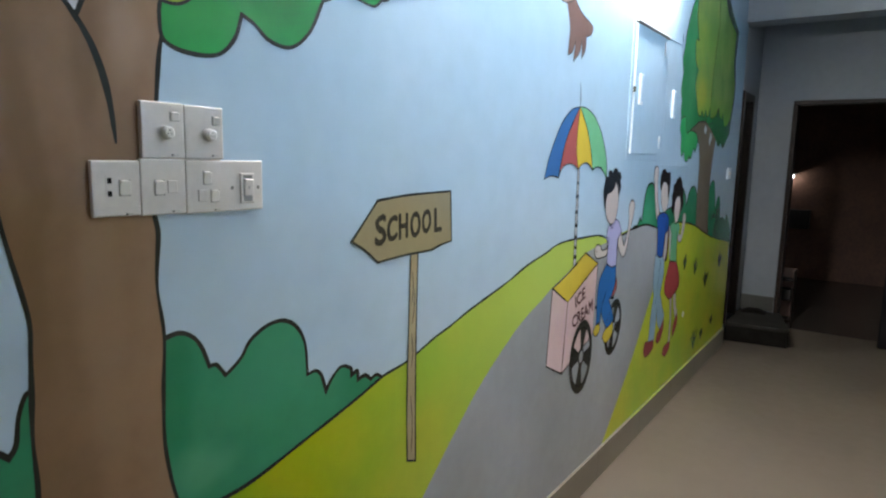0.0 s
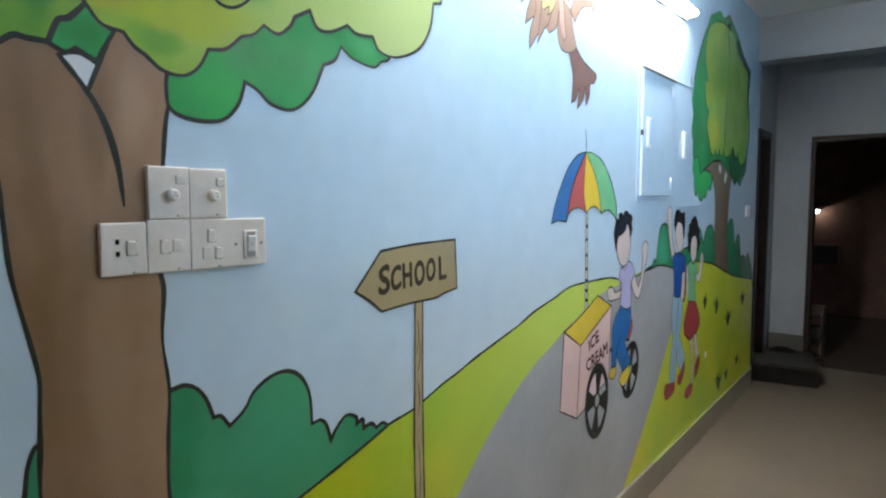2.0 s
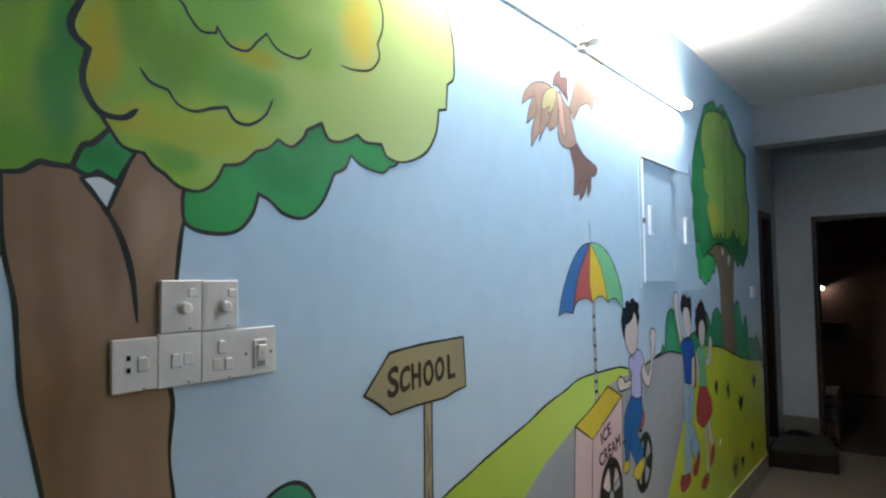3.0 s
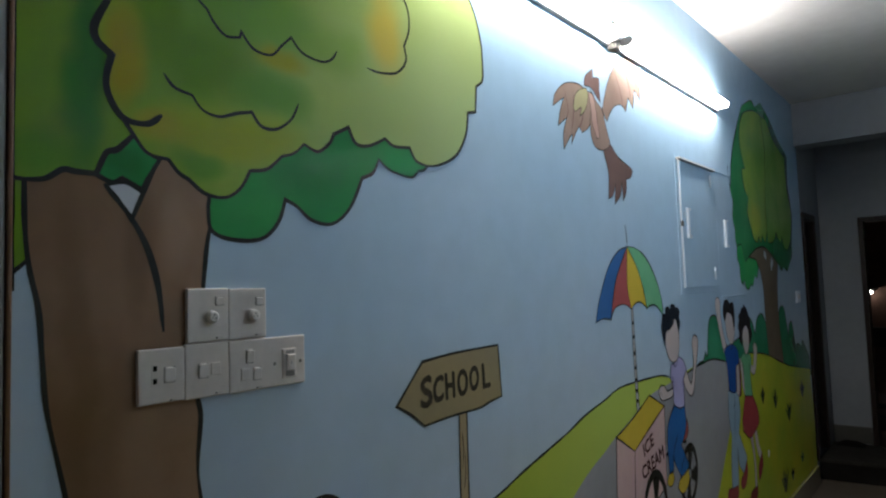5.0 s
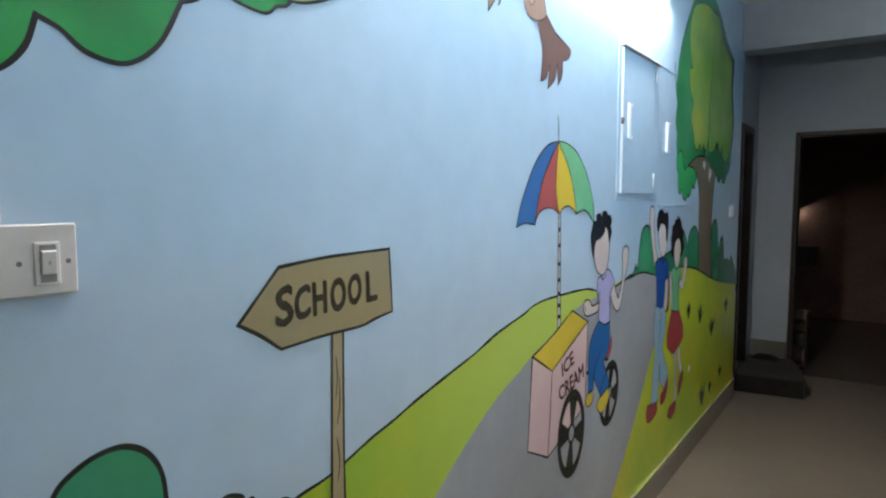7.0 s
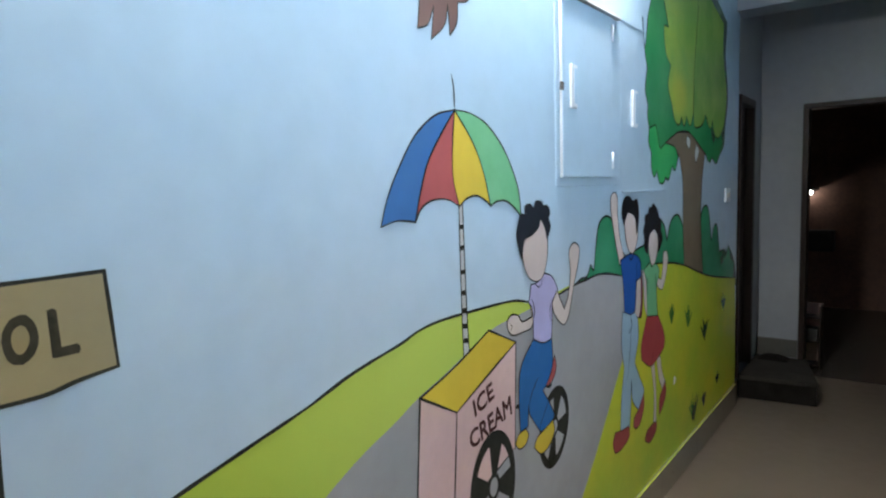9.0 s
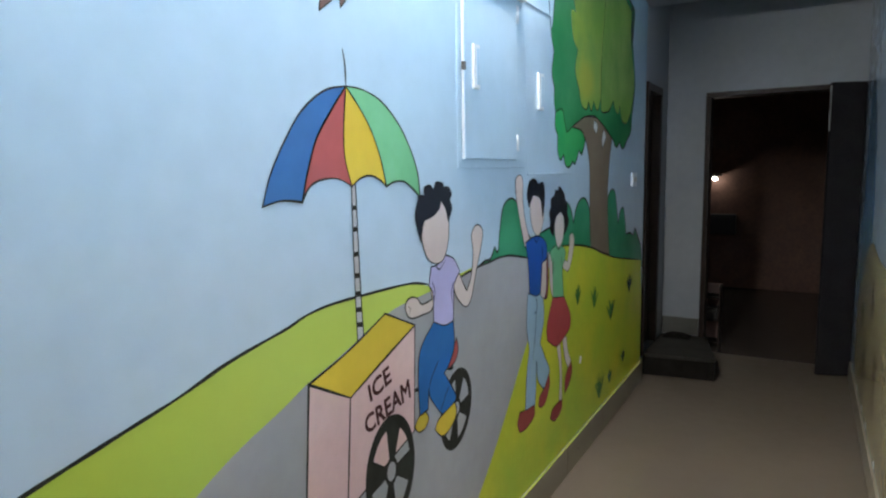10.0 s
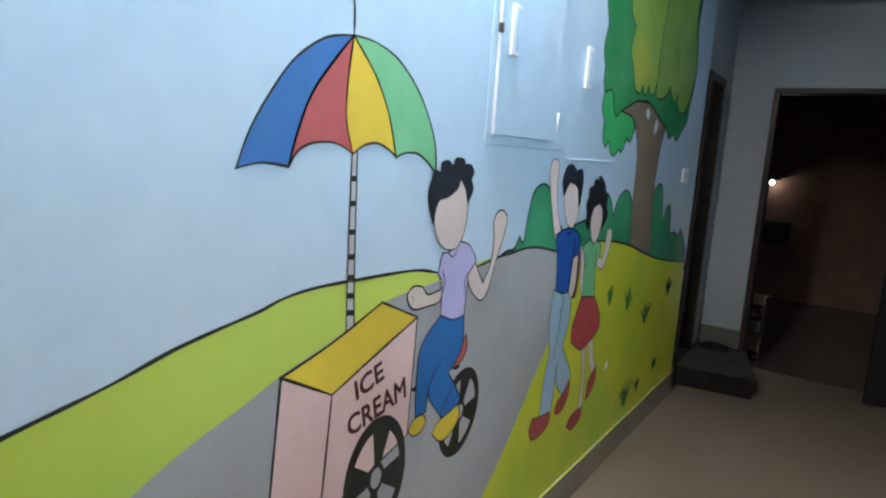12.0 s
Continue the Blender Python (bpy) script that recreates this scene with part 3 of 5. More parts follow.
# pale strips at both door edges paint in the tube's highlights
part("edge_highlight", box(0.0055, 0.0130, 3.6985, 3.7025, 1.513, 2.088, 0.001), PALEPAINT, cab, "pale strip for the lit door edge")
part("top_strip", box(0.0, 0.022, 3.69, 4.19, 2.092, 2.102, 0.002), GREYPAINT, cab, "grey strip above the door")
pull_handle(door, 3.750, 1.735, 1.875, 0.014, 0.045)
part("lock", box(0.008, 0.018, 3.693, 3.7085, 1.787, 1.813, 0.002), BLACK, door, "black lock")
part("edge_highlight", box(0.0055, 0.0120, 4.1125, 4.1165, 1.513, 2.088, 0.001), PALEPAINT, cab, "pale strip for the lit door edge")
for z in (1.545, 2.005):
    part("hinge", rod((0.012, 4.123, z), (0.012, 4.123, z + 0.06), 0.005), PALEPAINT, cab, "white hinge")
cab2 = empty("meter_cabinet", "flush painted cabinet door with a white handle", "cabinet", "meter cabinets")
part("door", box(0.0, 0.0003, 4.235, 4.76, 1.468, 2.10), SKY, cab2, "sky-blue flush door")
part("lower_lip", box(0.0, 0.006, 4.245, 4.765, 1.452, 1.460, 0.0015), SKY, cab2)
part("upper_lip", box(0.0, 0.003, 4.21, 4.50, 2.104, 2.112, 0.001), SKY, cab2)
pull_handle(cab2, 4.345, 1.712, 1.858, 0.0003, 0.055)


# ---- mural ----
LAYER = 0.00015
MURAL_FROM = 1.126


def curve_points(pts, closed, steps=7):
    """A smooth line through control points; a third value of 1 makes a sharp corner."""
    n, out = len(pts), []
    co = [Vector((p[0], p[1])) for p in pts]
    sharp = [len(p) > 2 for p in pts]
    for i in range(n if closed else n - 1):
        p1, p2 = co[i], co[(i + 1) % n]
        p0 = p1 - (p2 - p1) * 0.5 if sharp[i] or (not closed and i == 0) else co[i - 1]
        p3 = p2 + (p2 - p1) * 0.5 if sharp[(i + 1) % n] or (not closed and i == n - 2) else co[(i + 2) % n]
        m1, m2 = (p2 - p0) * 0.5, (p3 - p1) * 0.5
        cap = (p2 - p1).length * 1.1
        m1 = m1 * min(1, cap / max(m1.length, 1e-6))
        m2 = m2 * min(1, cap / max(m2.length, 1e-6))
        for k in range(steps):
            t = k / steps
            out.append(p1 * (2 * t**3 - 3 * t**2 + 1) + m1 * (t**3 - 2 * t**2 + t) + p2 * (-2 * t**3 + 3 * t**2) + m2 * (t**3 - t**2))
    if not closed:
        out.append(co[-1])
    return out


def clip_low(line, low):
    return [Vector((min(max(p.x, MURAL_FROM), Y_MURAL - 0.001), max(p.y, low))) for p in line]


def add_fill(bm, line, layer, slot):
    verts, last = [], None
    for p in line:
        if last is None or (p - last).length > 1e-4:
            verts.append(bm.verts.new((LAYER * layer, p.x, p.y)))
            last = p
    f = bm.faces.new(verts)
    f.normal_update()
    if f.normal.x < 0:
        f.normal_flip()
    f.material_index = slot
    bmesh.ops.triangulate(bm, faces=[f])


def add_ribbon(bm, line, layer, slot, width, closed):
    """A brush line of uneven width, tapered where it is open."""
    pts = [p for i, p in enumerate(line) if i == 0 or (p - line[i - 1]).length > 1e-4]
    n = len(pts)
    rows = []
    for i, p in enumerate(pts):
        a = pts[i - 1] if i or closed else p
        b = pts[(i + 1) % n] if i < n - 1 or closed else p
        d1, d2 = (p - a), (b - p)
        d1 = d1.normalized() if d1.length > 1e-6 else d2.normalized()
        d2 = d2.normalized() if d2.length > 1e-6 else d1
        d = (d1 + d2).normalized() if (d1 + d2).length > 0.2 else d1
        side = Vector((-d.y, d.x)) / max(0.5, abs(d.dot(d1)))
        w = width * 0.5 * (0.92 + 0.4 * noise.noise(Vector((p.x * 14, p.y * 14, width * 900))))
        if not closed:
            w *= min(1.0, 0.35 + min(i, n - 1 - i) / 5)
        rows.append([bm.verts.new((LAYER * layer, *(p + side * s * w))) for s in (-1, 1)])
    for i in range(n if closed else n - 1):
        (a, b), (c, d) = rows[i], rows[(i + 1) % n]
        f = bm.faces.new((a, c, d, b))
        f.normal_update()
        if f.normal.x < 0:
            f.normal_flip()
        f.material_index = slot


def motif(name, label, category):
    return empty(name, label, category)


def paint(parent, name, layer, mat, pts, line=0.007, label=""):
    bm = bmesh.new()
    path = clip_low(curve_points(pts, True), SKIRT_TOP + 0.001)
    add_fill(bm, path, layer, 0)
    if line:
        add_ribbon(bm, path, layer + 0.5, 1, line, True)
    return part(name, bm, [mat, INK], parent, label)


def stroke(parent, name, layer, mat, pts, width):
    bm = bmesh.new()
    add_ribbon(bm, curve_points(pts, False), layer, 0, width, False)
    return part(name, bm, mat, parent)


def outline(parent, layer, pts, width):
    bm = bmesh.new()
    add_ribbon(bm, clip_low(curve_points(pts, True), SKIRT_TOP + 0.001), layer, 0, width, True)
    return part("outline", bm, INK, parent, "dark brushed outline")


def painted_bush(label, layer, pts, width):
    root = motif("painted_bush", label, "mural")
    paint(root, "bush_paint", layer, TEAL, pts, 0)
    outline(root, layer + 0.5, pts, width)
    return root


class Figure:
    """One flat plain shape of several colours."""

    def __init__(self, name, label):
        self.name, self.label, self.bm, self.mats = name, label, bmesh.new(), [INK]

    def fill(self, layer, mat, pts, line):
        if mat not in self.mats:
            self.mats.append(mat)
        path = curve_points(pts, True)
        add_fill(self.bm, path, layer, self.mats.index(mat))
        add_ribbon(self.bm, path, layer + 0.5, 0, line * 0.85, True)

    def line(self, layer, pts, width):
        add_ribbon(self.bm, curve_points(pts, False), layer, 0, width, False)

    def done(self):
        return tagged(mesh_object(self.name, self.bm, self.mats), self.label, "mural", "painted figures")


def lettering(parent, name, words, bl, br, tr, tl, layer, mat, bold=0.02, passes=1, brush=0.0):
    """Hand lettering: the built-in font laid into a slanted four-sided field."""
    cu = bpy.data.curves.new(name, "FONT")
    cu.body, cu.offset, cu.resolution_u = words, bold, 4
    tmp = new("draft", cu)
    me = bpy.data.meshes.new_from_object(tmp.evaluated_get(bpy.context.evaluated_depsgraph_get()))
    bpy.data.objects.remove(tmp)
    xs, ys = [v.co.x for v in me.vertices], [v.co.y for v in me.vertices]
    x0, x1, y0, y1 = min(xs), max(xs), min(ys), max(ys)
    bl, br, tr, tl = (Vector(p) for p in (bl, br, tr, tl))
    for v in me.vertices:
        u, w = (v.co.x - x0) / (x1 - x0), (v.co.y - y0) / (y1 - y0)
        w += 0.05 * noise.noise(Vector((u * 9, w * 2, 3.3)))
        q = (bl * (1 - u) + br * u) * (1 - w) + (tl * (1 - u) + tr * u) * w
        v.co = (LAYER * layer, q.x, q.y)
    bm = bmesh.new()
    for k in range(passes):
        shift = Vector((LAYER * 0.3 * k, brush * math.cos(1.3 * k), brush * math.sin(1.3 * k)))
        first = len(bm.verts)
        bm.from_mesh(me)
        bm.verts.ensure_lookup_table()
        for v in bm.verts[first:]:
            v.co += shift
    bpy.data.meshes.remove(me)
    return part(name, bm, mat, parent)



meadow = motif("painted_meadow", "painted yellow-green meadow along the foot of the mural wall", "mural")
paint(meadow, "near_grass", 1, GRASS, [(0.783, 0.797, 1), (1.168, 0.808), (1.235, 0.805), (1.329, 0.813), (1.434, 0.821), (1.562, 0.822), (1.711, 0.857), (1.888, 0.903), (1.979, 0.931), (2.079, 0.945), (2.206, 0.982), (2.277, 0.998), (2.36, 1.021), (2.496, 1.052), (2.62, 1.080), (2.72, 1.109), (2.80, 1.126), (2.90, 1.144), (2.962, 1.160), (3.04, 1.168), (3.18, 1.168), (3.39, 1.162), (3.512, 1.138), (3.809, 1.157, 1), (3.804, 0.946, 1), (3.124, 0.616, 1), (2.83, 0.47, 1), (1.537, 0.343, 1), (0.915, 0.446, 1)], 0)
stroke(meadow, "hill_line", 5, INK, [(1.168, 0.808), (1.235, 0.805), (1.329, 0.813), (1.434, 0.821), (1.562, 0.822), (1.711, 0.857), (1.888, 0.903), (1.979, 0.931), (2.079, 0.945), (2.206, 0.982), (2.277, 0.998), (2.36, 1.021), (2.496, 1.052), (2.62, 1.080), (2.72, 1.109), (2.80, 1.126), (2.90, 1.144), (2.962, 1.160), (3.04, 1.168), (3.18, 1.168), (3.39, 1.162), (3.496, 1.142)], 0.008)
paint(meadow, "far_grass", 4, GRASS_DEEP, [(4.544, 1.125, 1), (4.653, 1.13), (4.895, 1.106), (5.126, 1.066), (5.336, 1.012), (5.633, 0.949), (6.243, 0.856, 1), (6.362, 0.05, 1), (4.674, 0.116, 1), (3.58, 0.136, 1), (3.767, 0.299), (3.98, 0.493), (4.226, 0.759), (4.41, 0.934, 1)], 0)
stroke(meadow, "far_hill_line", 6, INK, [(4.653, 1.13), (4.895, 1.106), (5.126, 1.066), (5.336, 1.012), (5.633, 0.949), (6.161, 0.871)], 0.009)

lane = motif("painted_road", "painted grey road winding up the mural wall", "mural")
paint(lane, "road_paint", 3, ROADGREY, [(3.809, 1.147, 1), (3.896, 1.153), (3.99, 1.161), (4.09, 1.155), (4.255, 1.124), (4.579, 1.121, 1), (4.41, 0.91), (4.226, 0.759), (3.98, 0.493), (3.767, 0.299), (3.58, 0.136, 1), (1.687, 0.102, 1), (2.029, 0.390), (2.113, 0.478), (2.167, 0.530), (2.305, 0.650), (2.458, 0.770), (2.64, 0.878), (2.752, 0.930), (2.87, 0.970), (2.956, 1.003), (3.059, 1.032), (3.198, 1.076), (3.302, 1.105), (3.432, 1.116, 1)], 0)
stroke(lane, "road_edge", 6, INK, [(3.67, 1.134), (3.809, 1.151), (3.896, 1.155), (3.99, 1.161), (4.09, 1.155), (4.255, 1.124)], 0.009)

far_bush = painted_bush("painted teal bushes behind the far meadow on the mural wall", 2, [(3.809, 1.147, 1), (3.861, 1.164), (3.91, 1.167), (3.943, 1.204, 1), (3.971, 1.184), (3.986, 1.25), (4.017, 1.34), (4.082, 1.37), (4.144, 1.35), (4.176, 1.283, 1), (4.226, 1.24), (4.285, 1.2, 1), (4.507, 1.227, 1), (4.664, 1.316, 1), (4.709, 1.327), (4.773, 1.292), (4.815, 1.223, 1), (4.871, 1.305), (4.975, 1.333), (5.059, 1.281), (5.101, 1.198, 1), (5.376, 1.263, 1), (5.417, 1.329), (5.484, 1.358), (5.556, 1.333), (5.63, 1.156, 1), (5.676, 1.226), (5.753, 1.231), (5.82, 1.072, 1), (5.917, 1.073), (6.007, 1.047, 1), (6.048, 1.087), (6.129, 1.035), (6.233, 0.957, 1), (6.281, 0.809, 1), (5.635, 0.915, 1), (5.08, 1.019, 1), (4.58, 1.082, 1), (4.09, 1.134, 1)], 0.008)

bush = painted_bush("painted green bush beside the brown trunk on the mural wall", 4, [(1.382, 1.165, 1), (1.405, 1.161), (1.433, 1.164), (1.459, 1.151), (1.477, 1.126), (1.491, 1.088, 1), (1.506, 1.087), (1.525, 1.062, 1), (1.549, 1.077), (1.565, 1.091, 1), (1.583, 1.116), (1.624, 1.137), (1.667, 1.139), (1.703, 1.117), (1.725, 1.075), (1.731, 1.006, 1), (1.755, 1.008), (1.772, 0.993), (1.786, 0.952, 1), (1.8, 0.972), (1.833, 0.996), (1.866, 0.984), (1.869, 0.966, 1), (1.888, 0.971), (1.892, 0.949, 1), (1.917, 0.953), (1.937, 0.937, 1), (1.958, 0.943), (1.979, 0.931, 1), (1.888, 0.903), (1.711, 0.857), (1.562, 0.822), (1.434, 0.818, 1), (1.371, 0.826, 1)], 0.009)

bush_left = painted_bush("painted dark green bush behind the trunk near the doorway", 2, [(1.232, 1.147, 1), (1.201, 1.13), (1.189, 1.125), (1.178, 1.095), (1.172, 1.054), (1.162, 1.039, 1), (1.139, 1.058), (1.111, 1.045), (1.09, 1.013, 1), (1.056, 0.81, 1), (1.18, 0.818, 1), (1.227, 0.932, 1)], 0.009)

tree = motif("painted_tree", "painted broad tree with brown forked trunk and yellow-green crown", "mural")
paint(tree, "dark_foliage", 6, LEAF_DARK, [(1.419, 1.698, 1), (1.425, 1.657), (1.465, 1.642), (1.526, 1.646), (1.563, 1.679), (1.58, 1.724, 1), (1.607, 1.713), (1.643, 1.688), (1.696, 1.684), (1.745, 1.721), (1.782, 1.789, 1), (1.815, 1.805), (1.834, 1.837, 1), (1.871, 1.817), (1.939, 1.809), (1.966, 1.827, 1), (1.987, 1.833), (2.003, 1.849, 1), (1.859, 1.981, 1), (1.442, 1.848, 1)], 0.008)
paint(tree, "trunk", 5, BARK, [(1.141, 1.719, 1), (1.142, 1.656), (1.147, 1.597), (1.16, 1.531), (1.165, 1.464), (1.172, 1.382), (1.2, 1.237), (1.199, 1.178), (1.197, 1.127), (1.194, 1.057), (1.196, 0.983), (1.193, 0.917), (1.182, 0.865), (1.168, 0.809, 1), (1.235, 0.807, 1), (1.329, 0.812, 1), (1.434, 0.821, 1), (1.421, 0.849), (1.408, 0.9), (1.398, 0.98), (1.4, 1.075), (1.405, 1.166), (1.396, 1.256), (1.402, 1.342), (1.396, 1.381), (1.402, 1.496), (1.408, 1.555), (1.417, 1.636), (1.428, 1.677), (1.448, 1.72, 1), (1.344, 1.782, 1), (1.223, 1.749, 1)], 0.008)
paint(tree, "gap", 6, GAP, [(1.25, 1.718, 1), (1.279, 1.725), (1.307, 1.712, 1), (1.296, 1.686), (1.288, 1.665, 1), (1.268, 1.698)], 0.006)
paint(tree, "leaf_tuft", 7, LEAF_DARK, [(1.234, 1.734, 1), (1.251, 1.769), (1.267, 1.775), (1.292, 1.803, 1), (1.314, 1.779), (1.334, 1.769, 1), (1.315, 1.735), (1.306, 1.716, 1), (1.291, 1.723), (1.275, 1.731, 1), (1.259, 1.723)], 0.008)
paint(tree, "back_foliage", 8, LEAF_MID, [(1.221, 2.099, 1), (1.231, 2.043), (1.251, 2.011, 1), (1.233, 1.966), (1.236, 1.943), (1.258, 1.925, 1), (1.25, 1.884), (1.256, 1.855), (1.277, 1.825), (1.292, 1.803, 1), (1.267, 1.777), (1.251, 1.769), (1.236, 1.734, 1), (1.207, 1.734), (1.19, 1.735), (1.167, 1.719), (1.141, 1.715, 1), (1.114, 1.717, 1), (1.113, 1.646), (1.095, 1.558, 1), (1.083, 1.71, 1), (1.072, 2.043, 1), (1.082, 2.282, 1), (1.139, 2.472, 1), (1.245, 2.557, 1)], 0.008)
paint(tree, "crown", 9, LEAF_LIGHT, [(1.221, 2.099), (1.231, 2.043), (1.251, 2.011, 1), (1.233, 1.966), (1.236, 1.943), (1.258, 1.925, 1), (1.25, 1.884), (1.256, 1.855), (1.277, 1.825), (1.292, 1.803, 1), (1.314, 1.777), (1.349, 1.771, 1), (1.365, 1.752), (1.384, 1.741, 1), (1.414, 1.72), (1.453, 1.717), (1.483, 1.737), (1.503, 1.771, 1), (1.54, 1.779), (1.574, 1.808, 1), (1.602, 1.818), (1.627, 1.84, 1), (1.661, 1.83), (1.692, 1.852), (1.704, 1.873, 1), (1.745, 1.895, 1)]
      + [(1.766, 1.863), (1.804, 1.864), (1.855, 1.888, 1), (1.883, 1.875), (1.936, 1.879, 1), (1.961, 1.849), (2.025, 1.847), (2.107, 1.882), (2.154, 1.943), (2.168, 2.009, 1), (2.202, 2.018, 1), (2.209, 2.089, 1), (2.24, 2.117), (2.241, 2.205, 1), (2.22, 2.28), (2.18, 2.338), (2.113, 2.373), (2.043, 2.372), (1.979, 2.427, 1), (2.029, 2.543), (1.967, 2.626, 1), (1.773, 2.675), (1.607, 2.608, 1), (1.442, 2.572), (1.339, 2.417, 1), (1.213, 2.274), (1.206, 2.171, 1)], 0.0075)
stroke(tree, "foliage_stroke", 11, INK, [(1.218, 2.117), (1.223, 2.08), (1.233, 2.039), (1.252, 2.011, 1), (1.233, 1.966), (1.236, 1.943), (1.258, 1.925, 1), (1.25, 1.884), (1.256, 1.855), (1.277, 1.827), (1.314, 1.825), (1.338, 1.844)], 0.012)
stroke(tree, "foliage_stroke", 11, INK, [(1.381, 2.095), (1.396, 2.07), (1.421, 2.05, 1), (1.433, 2.031), (1.456, 2.013), (1.485, 2.018, 1), (1.488, 2.03, 1), (1.514, 2.004), (1.553, 2.003), (1.577, 2.028, 1), (1.6, 2.051, 1), (1.627, 2.027), (1.673, 2.021), (1.701, 2.032), (1.718, 2.055)], 0.006)
stroke(tree, "foliage_stroke", 11, INK, [(1.341, 1.916), (1.359, 1.896), (1.391, 1.889, 1), (1.41, 1.867), (1.442, 1.861), (1.478, 1.874), (1.508, 1.882, 1), (1.528, 1.859), (1.561, 1.859), (1.596, 1.884), (1.615, 1.92)], 0.006)
stroke(tree, "foliage_stroke", 11, INK, [(1.858, 2.35), (1.881, 2.285), (1.938, 2.23), (1.946, 2.173), (1.927, 2.124, 1), (1.932, 2.089), (1.9, 2.053), (1.843, 2.039), (1.803, 2.04)], 0.006)
paint(tree, "leaf_patch", 4, LEAF_MID, [(1.127, 1.722, 1), (1.150, 1.716, 1), (1.153, 1.65), (1.152, 1.61), (1.142, 1.597), (1.127, 1.583, 1)], 0.006)
stroke(tree, "fork_line", 7, INK, [(1.248, 1.717), (1.273, 1.689), (1.296, 1.657), (1.316, 1.615), (1.331, 1.558), (1.339, 1.487)], 0.01)
stroke(tree, "branch_line", 7, INK, [(1.332, 1.769), (1.315, 1.73), (1.299, 1.69), (1.288, 1.663)], 0.008)

far_tree = motif("painted_tree", "painted tall tree with scalloped green crown near the corridor end", "mural")
paint(far_tree, "trunk", 3, BARK_FAR, [(5.097, 1.064, 1), (5.069, 1.28), (5.06, 1.479), (5.01, 1.589), (4.928, 1.648), (4.778, 1.665, 1), (4.825, 1.698), (4.96, 1.725), (5.144, 1.734, 1), (5.517, 1.726, 1), (5.446, 1.585), (5.409, 1.447), (5.399, 1.262), (5.449, 0.992, 1)], 0.005)
paint(far_tree, "dark_foliage", 4, LEAF_FAR, [(4.837, 2.575, 1), (4.731, 2.457, 1), (4.611, 2.305), (4.544, 2.184, 1), (4.507, 2.053), (4.476, 2.165, 1), (4.503, 2.037), (4.538, 1.969, 1), (4.512, 1.879), (4.547, 1.818, 1), (4.541, 1.766), (4.562, 1.72, 1), (4.556, 1.661), (4.592, 1.622, 1), (4.593, 1.554), (4.63, 1.515), (4.666, 1.54, 1), (4.697, 1.493), (4.752, 1.485), (4.791, 1.511, 1), (4.832, 1.501), (4.888, 1.565, 1), (4.931, 1.547), (4.982, 1.61, 1), (4.927, 1.654), (4.778, 1.667, 1), (4.96, 1.725, 1), (5.163, 1.735), (5.489, 1.633, 1), (5.526, 1.603), (5.574, 1.594), (5.621, 1.621, 1), (5.712, 1.588), (5.799, 1.643, 1), (5.89, 1.697), (5.91, 1.782, 1), (5.976, 1.99), (5.899, 2.212, 1), (5.935, 2.414, 1), (5.695, 2.494, 1), (5.505, 2.599, 1), (5.279, 2.677, 1), (5.132, 2.621, 1), (5.047, 2.647)], 0.007)
paint(far_tree, "foliage_tuft", 5, LEAF_TUFT, [(4.592, 1.622, 1), (4.593, 1.554), (4.63, 1.515), (4.666, 1.54, 1), (4.697, 1.493), (4.752, 1.485), (4.791, 1.511, 1), (4.832, 1.501), (4.888, 1.565, 1), (4.931, 1.547), (4.982, 1.61, 1), (4.927, 1.654), (4.778, 1.667, 1), (4.717, 1.642), (4.686, 1.665, 1), (4.67, 1.703), (4.64, 1.738), (4.562, 1.72, 1), (4.556, 1.661)], 0.005)
paint(far_tree, "light_lobe", 6, LEAF_LIGHT_FAR, [(4.821, 2.186, 1), (4.74, 2.342), (4.822, 2.508), (5.058, 2.585), (5.258, 2.591, 1), (5.31, 2.372, 1), (5.262, 2.139), (5.239, 1.996), (5.238, 1.837, 1), (5.181, 1.77), (5.111, 1.809, 1), (5.076, 1.762), (5.028, 1.799, 1), (4.994, 1.762), (4.923, 1.778), (4.878, 1.846, 1), (4.818, 1.929), (4.856, 2.022, 1), (4.782, 2.072), (4.756, 2.177)], 0.006)
paint(far_tree, "olive_lobe", 6, LEAF_OLIVE, [(5.31, 2.372, 1), (5.262, 2.139), (5.239, 1.996), (5.238, 1.837, 1), (5.262, 1.77), (5.399, 1.786), (5.474, 1.846, 1), (5.524, 1.801), (5.585, 1.78), (5.618, 1.827, 1), (5.674, 1.748), (5.777, 1.741), (5.88, 1.807, 1), (5.948, 1.987), (5.858, 2.206), (5.854, 2.397, 1), (5.563, 2.473), (5.397, 2.579), (5.257, 2.583, 1)], 0.006)
paint(far_tree, "gap", 7, GAP, [(5.135, 1.719, 1), (5.185, 1.694), (5.167, 1.653, 1), (5.117, 1.682)], 0.003)
paint(far_tree, "gap", 7, GAP, [(5.298, 1.682, 1), (5.343, 1.642), (5.282, 1.584, 1), (5.269, 1.631)], 0.003)

sign = motif("painted_signpost", "painted wooden arrow signpost on the blue mural wall", "mural")
paint(sign, "post", 8, POSTWOOD, [(2.088, 1.237, 1), (2.119, 1.236, 1), (2.117, 1.023), (2.119, 0.826), (2.124, 0.651, 1), (2.086, 0.665, 1), (2.081, 0.837), (2.084, 1.033)], 0.006)
stroke(sign, "grain", 9, INK, [(2.097, 1.183), (2.101, 1.139), (2.095, 1.092)], 0.003)
stroke(sign, "grain", 9, INK, [(2.107, 1.138), (2.106, 1.076), (2.098, 1.041)], 0.003)
stroke(sign, "grain", 9, INK, [(2.097, 1.017), (2.104, 0.965), (2.098, 0.924)], 0.003)
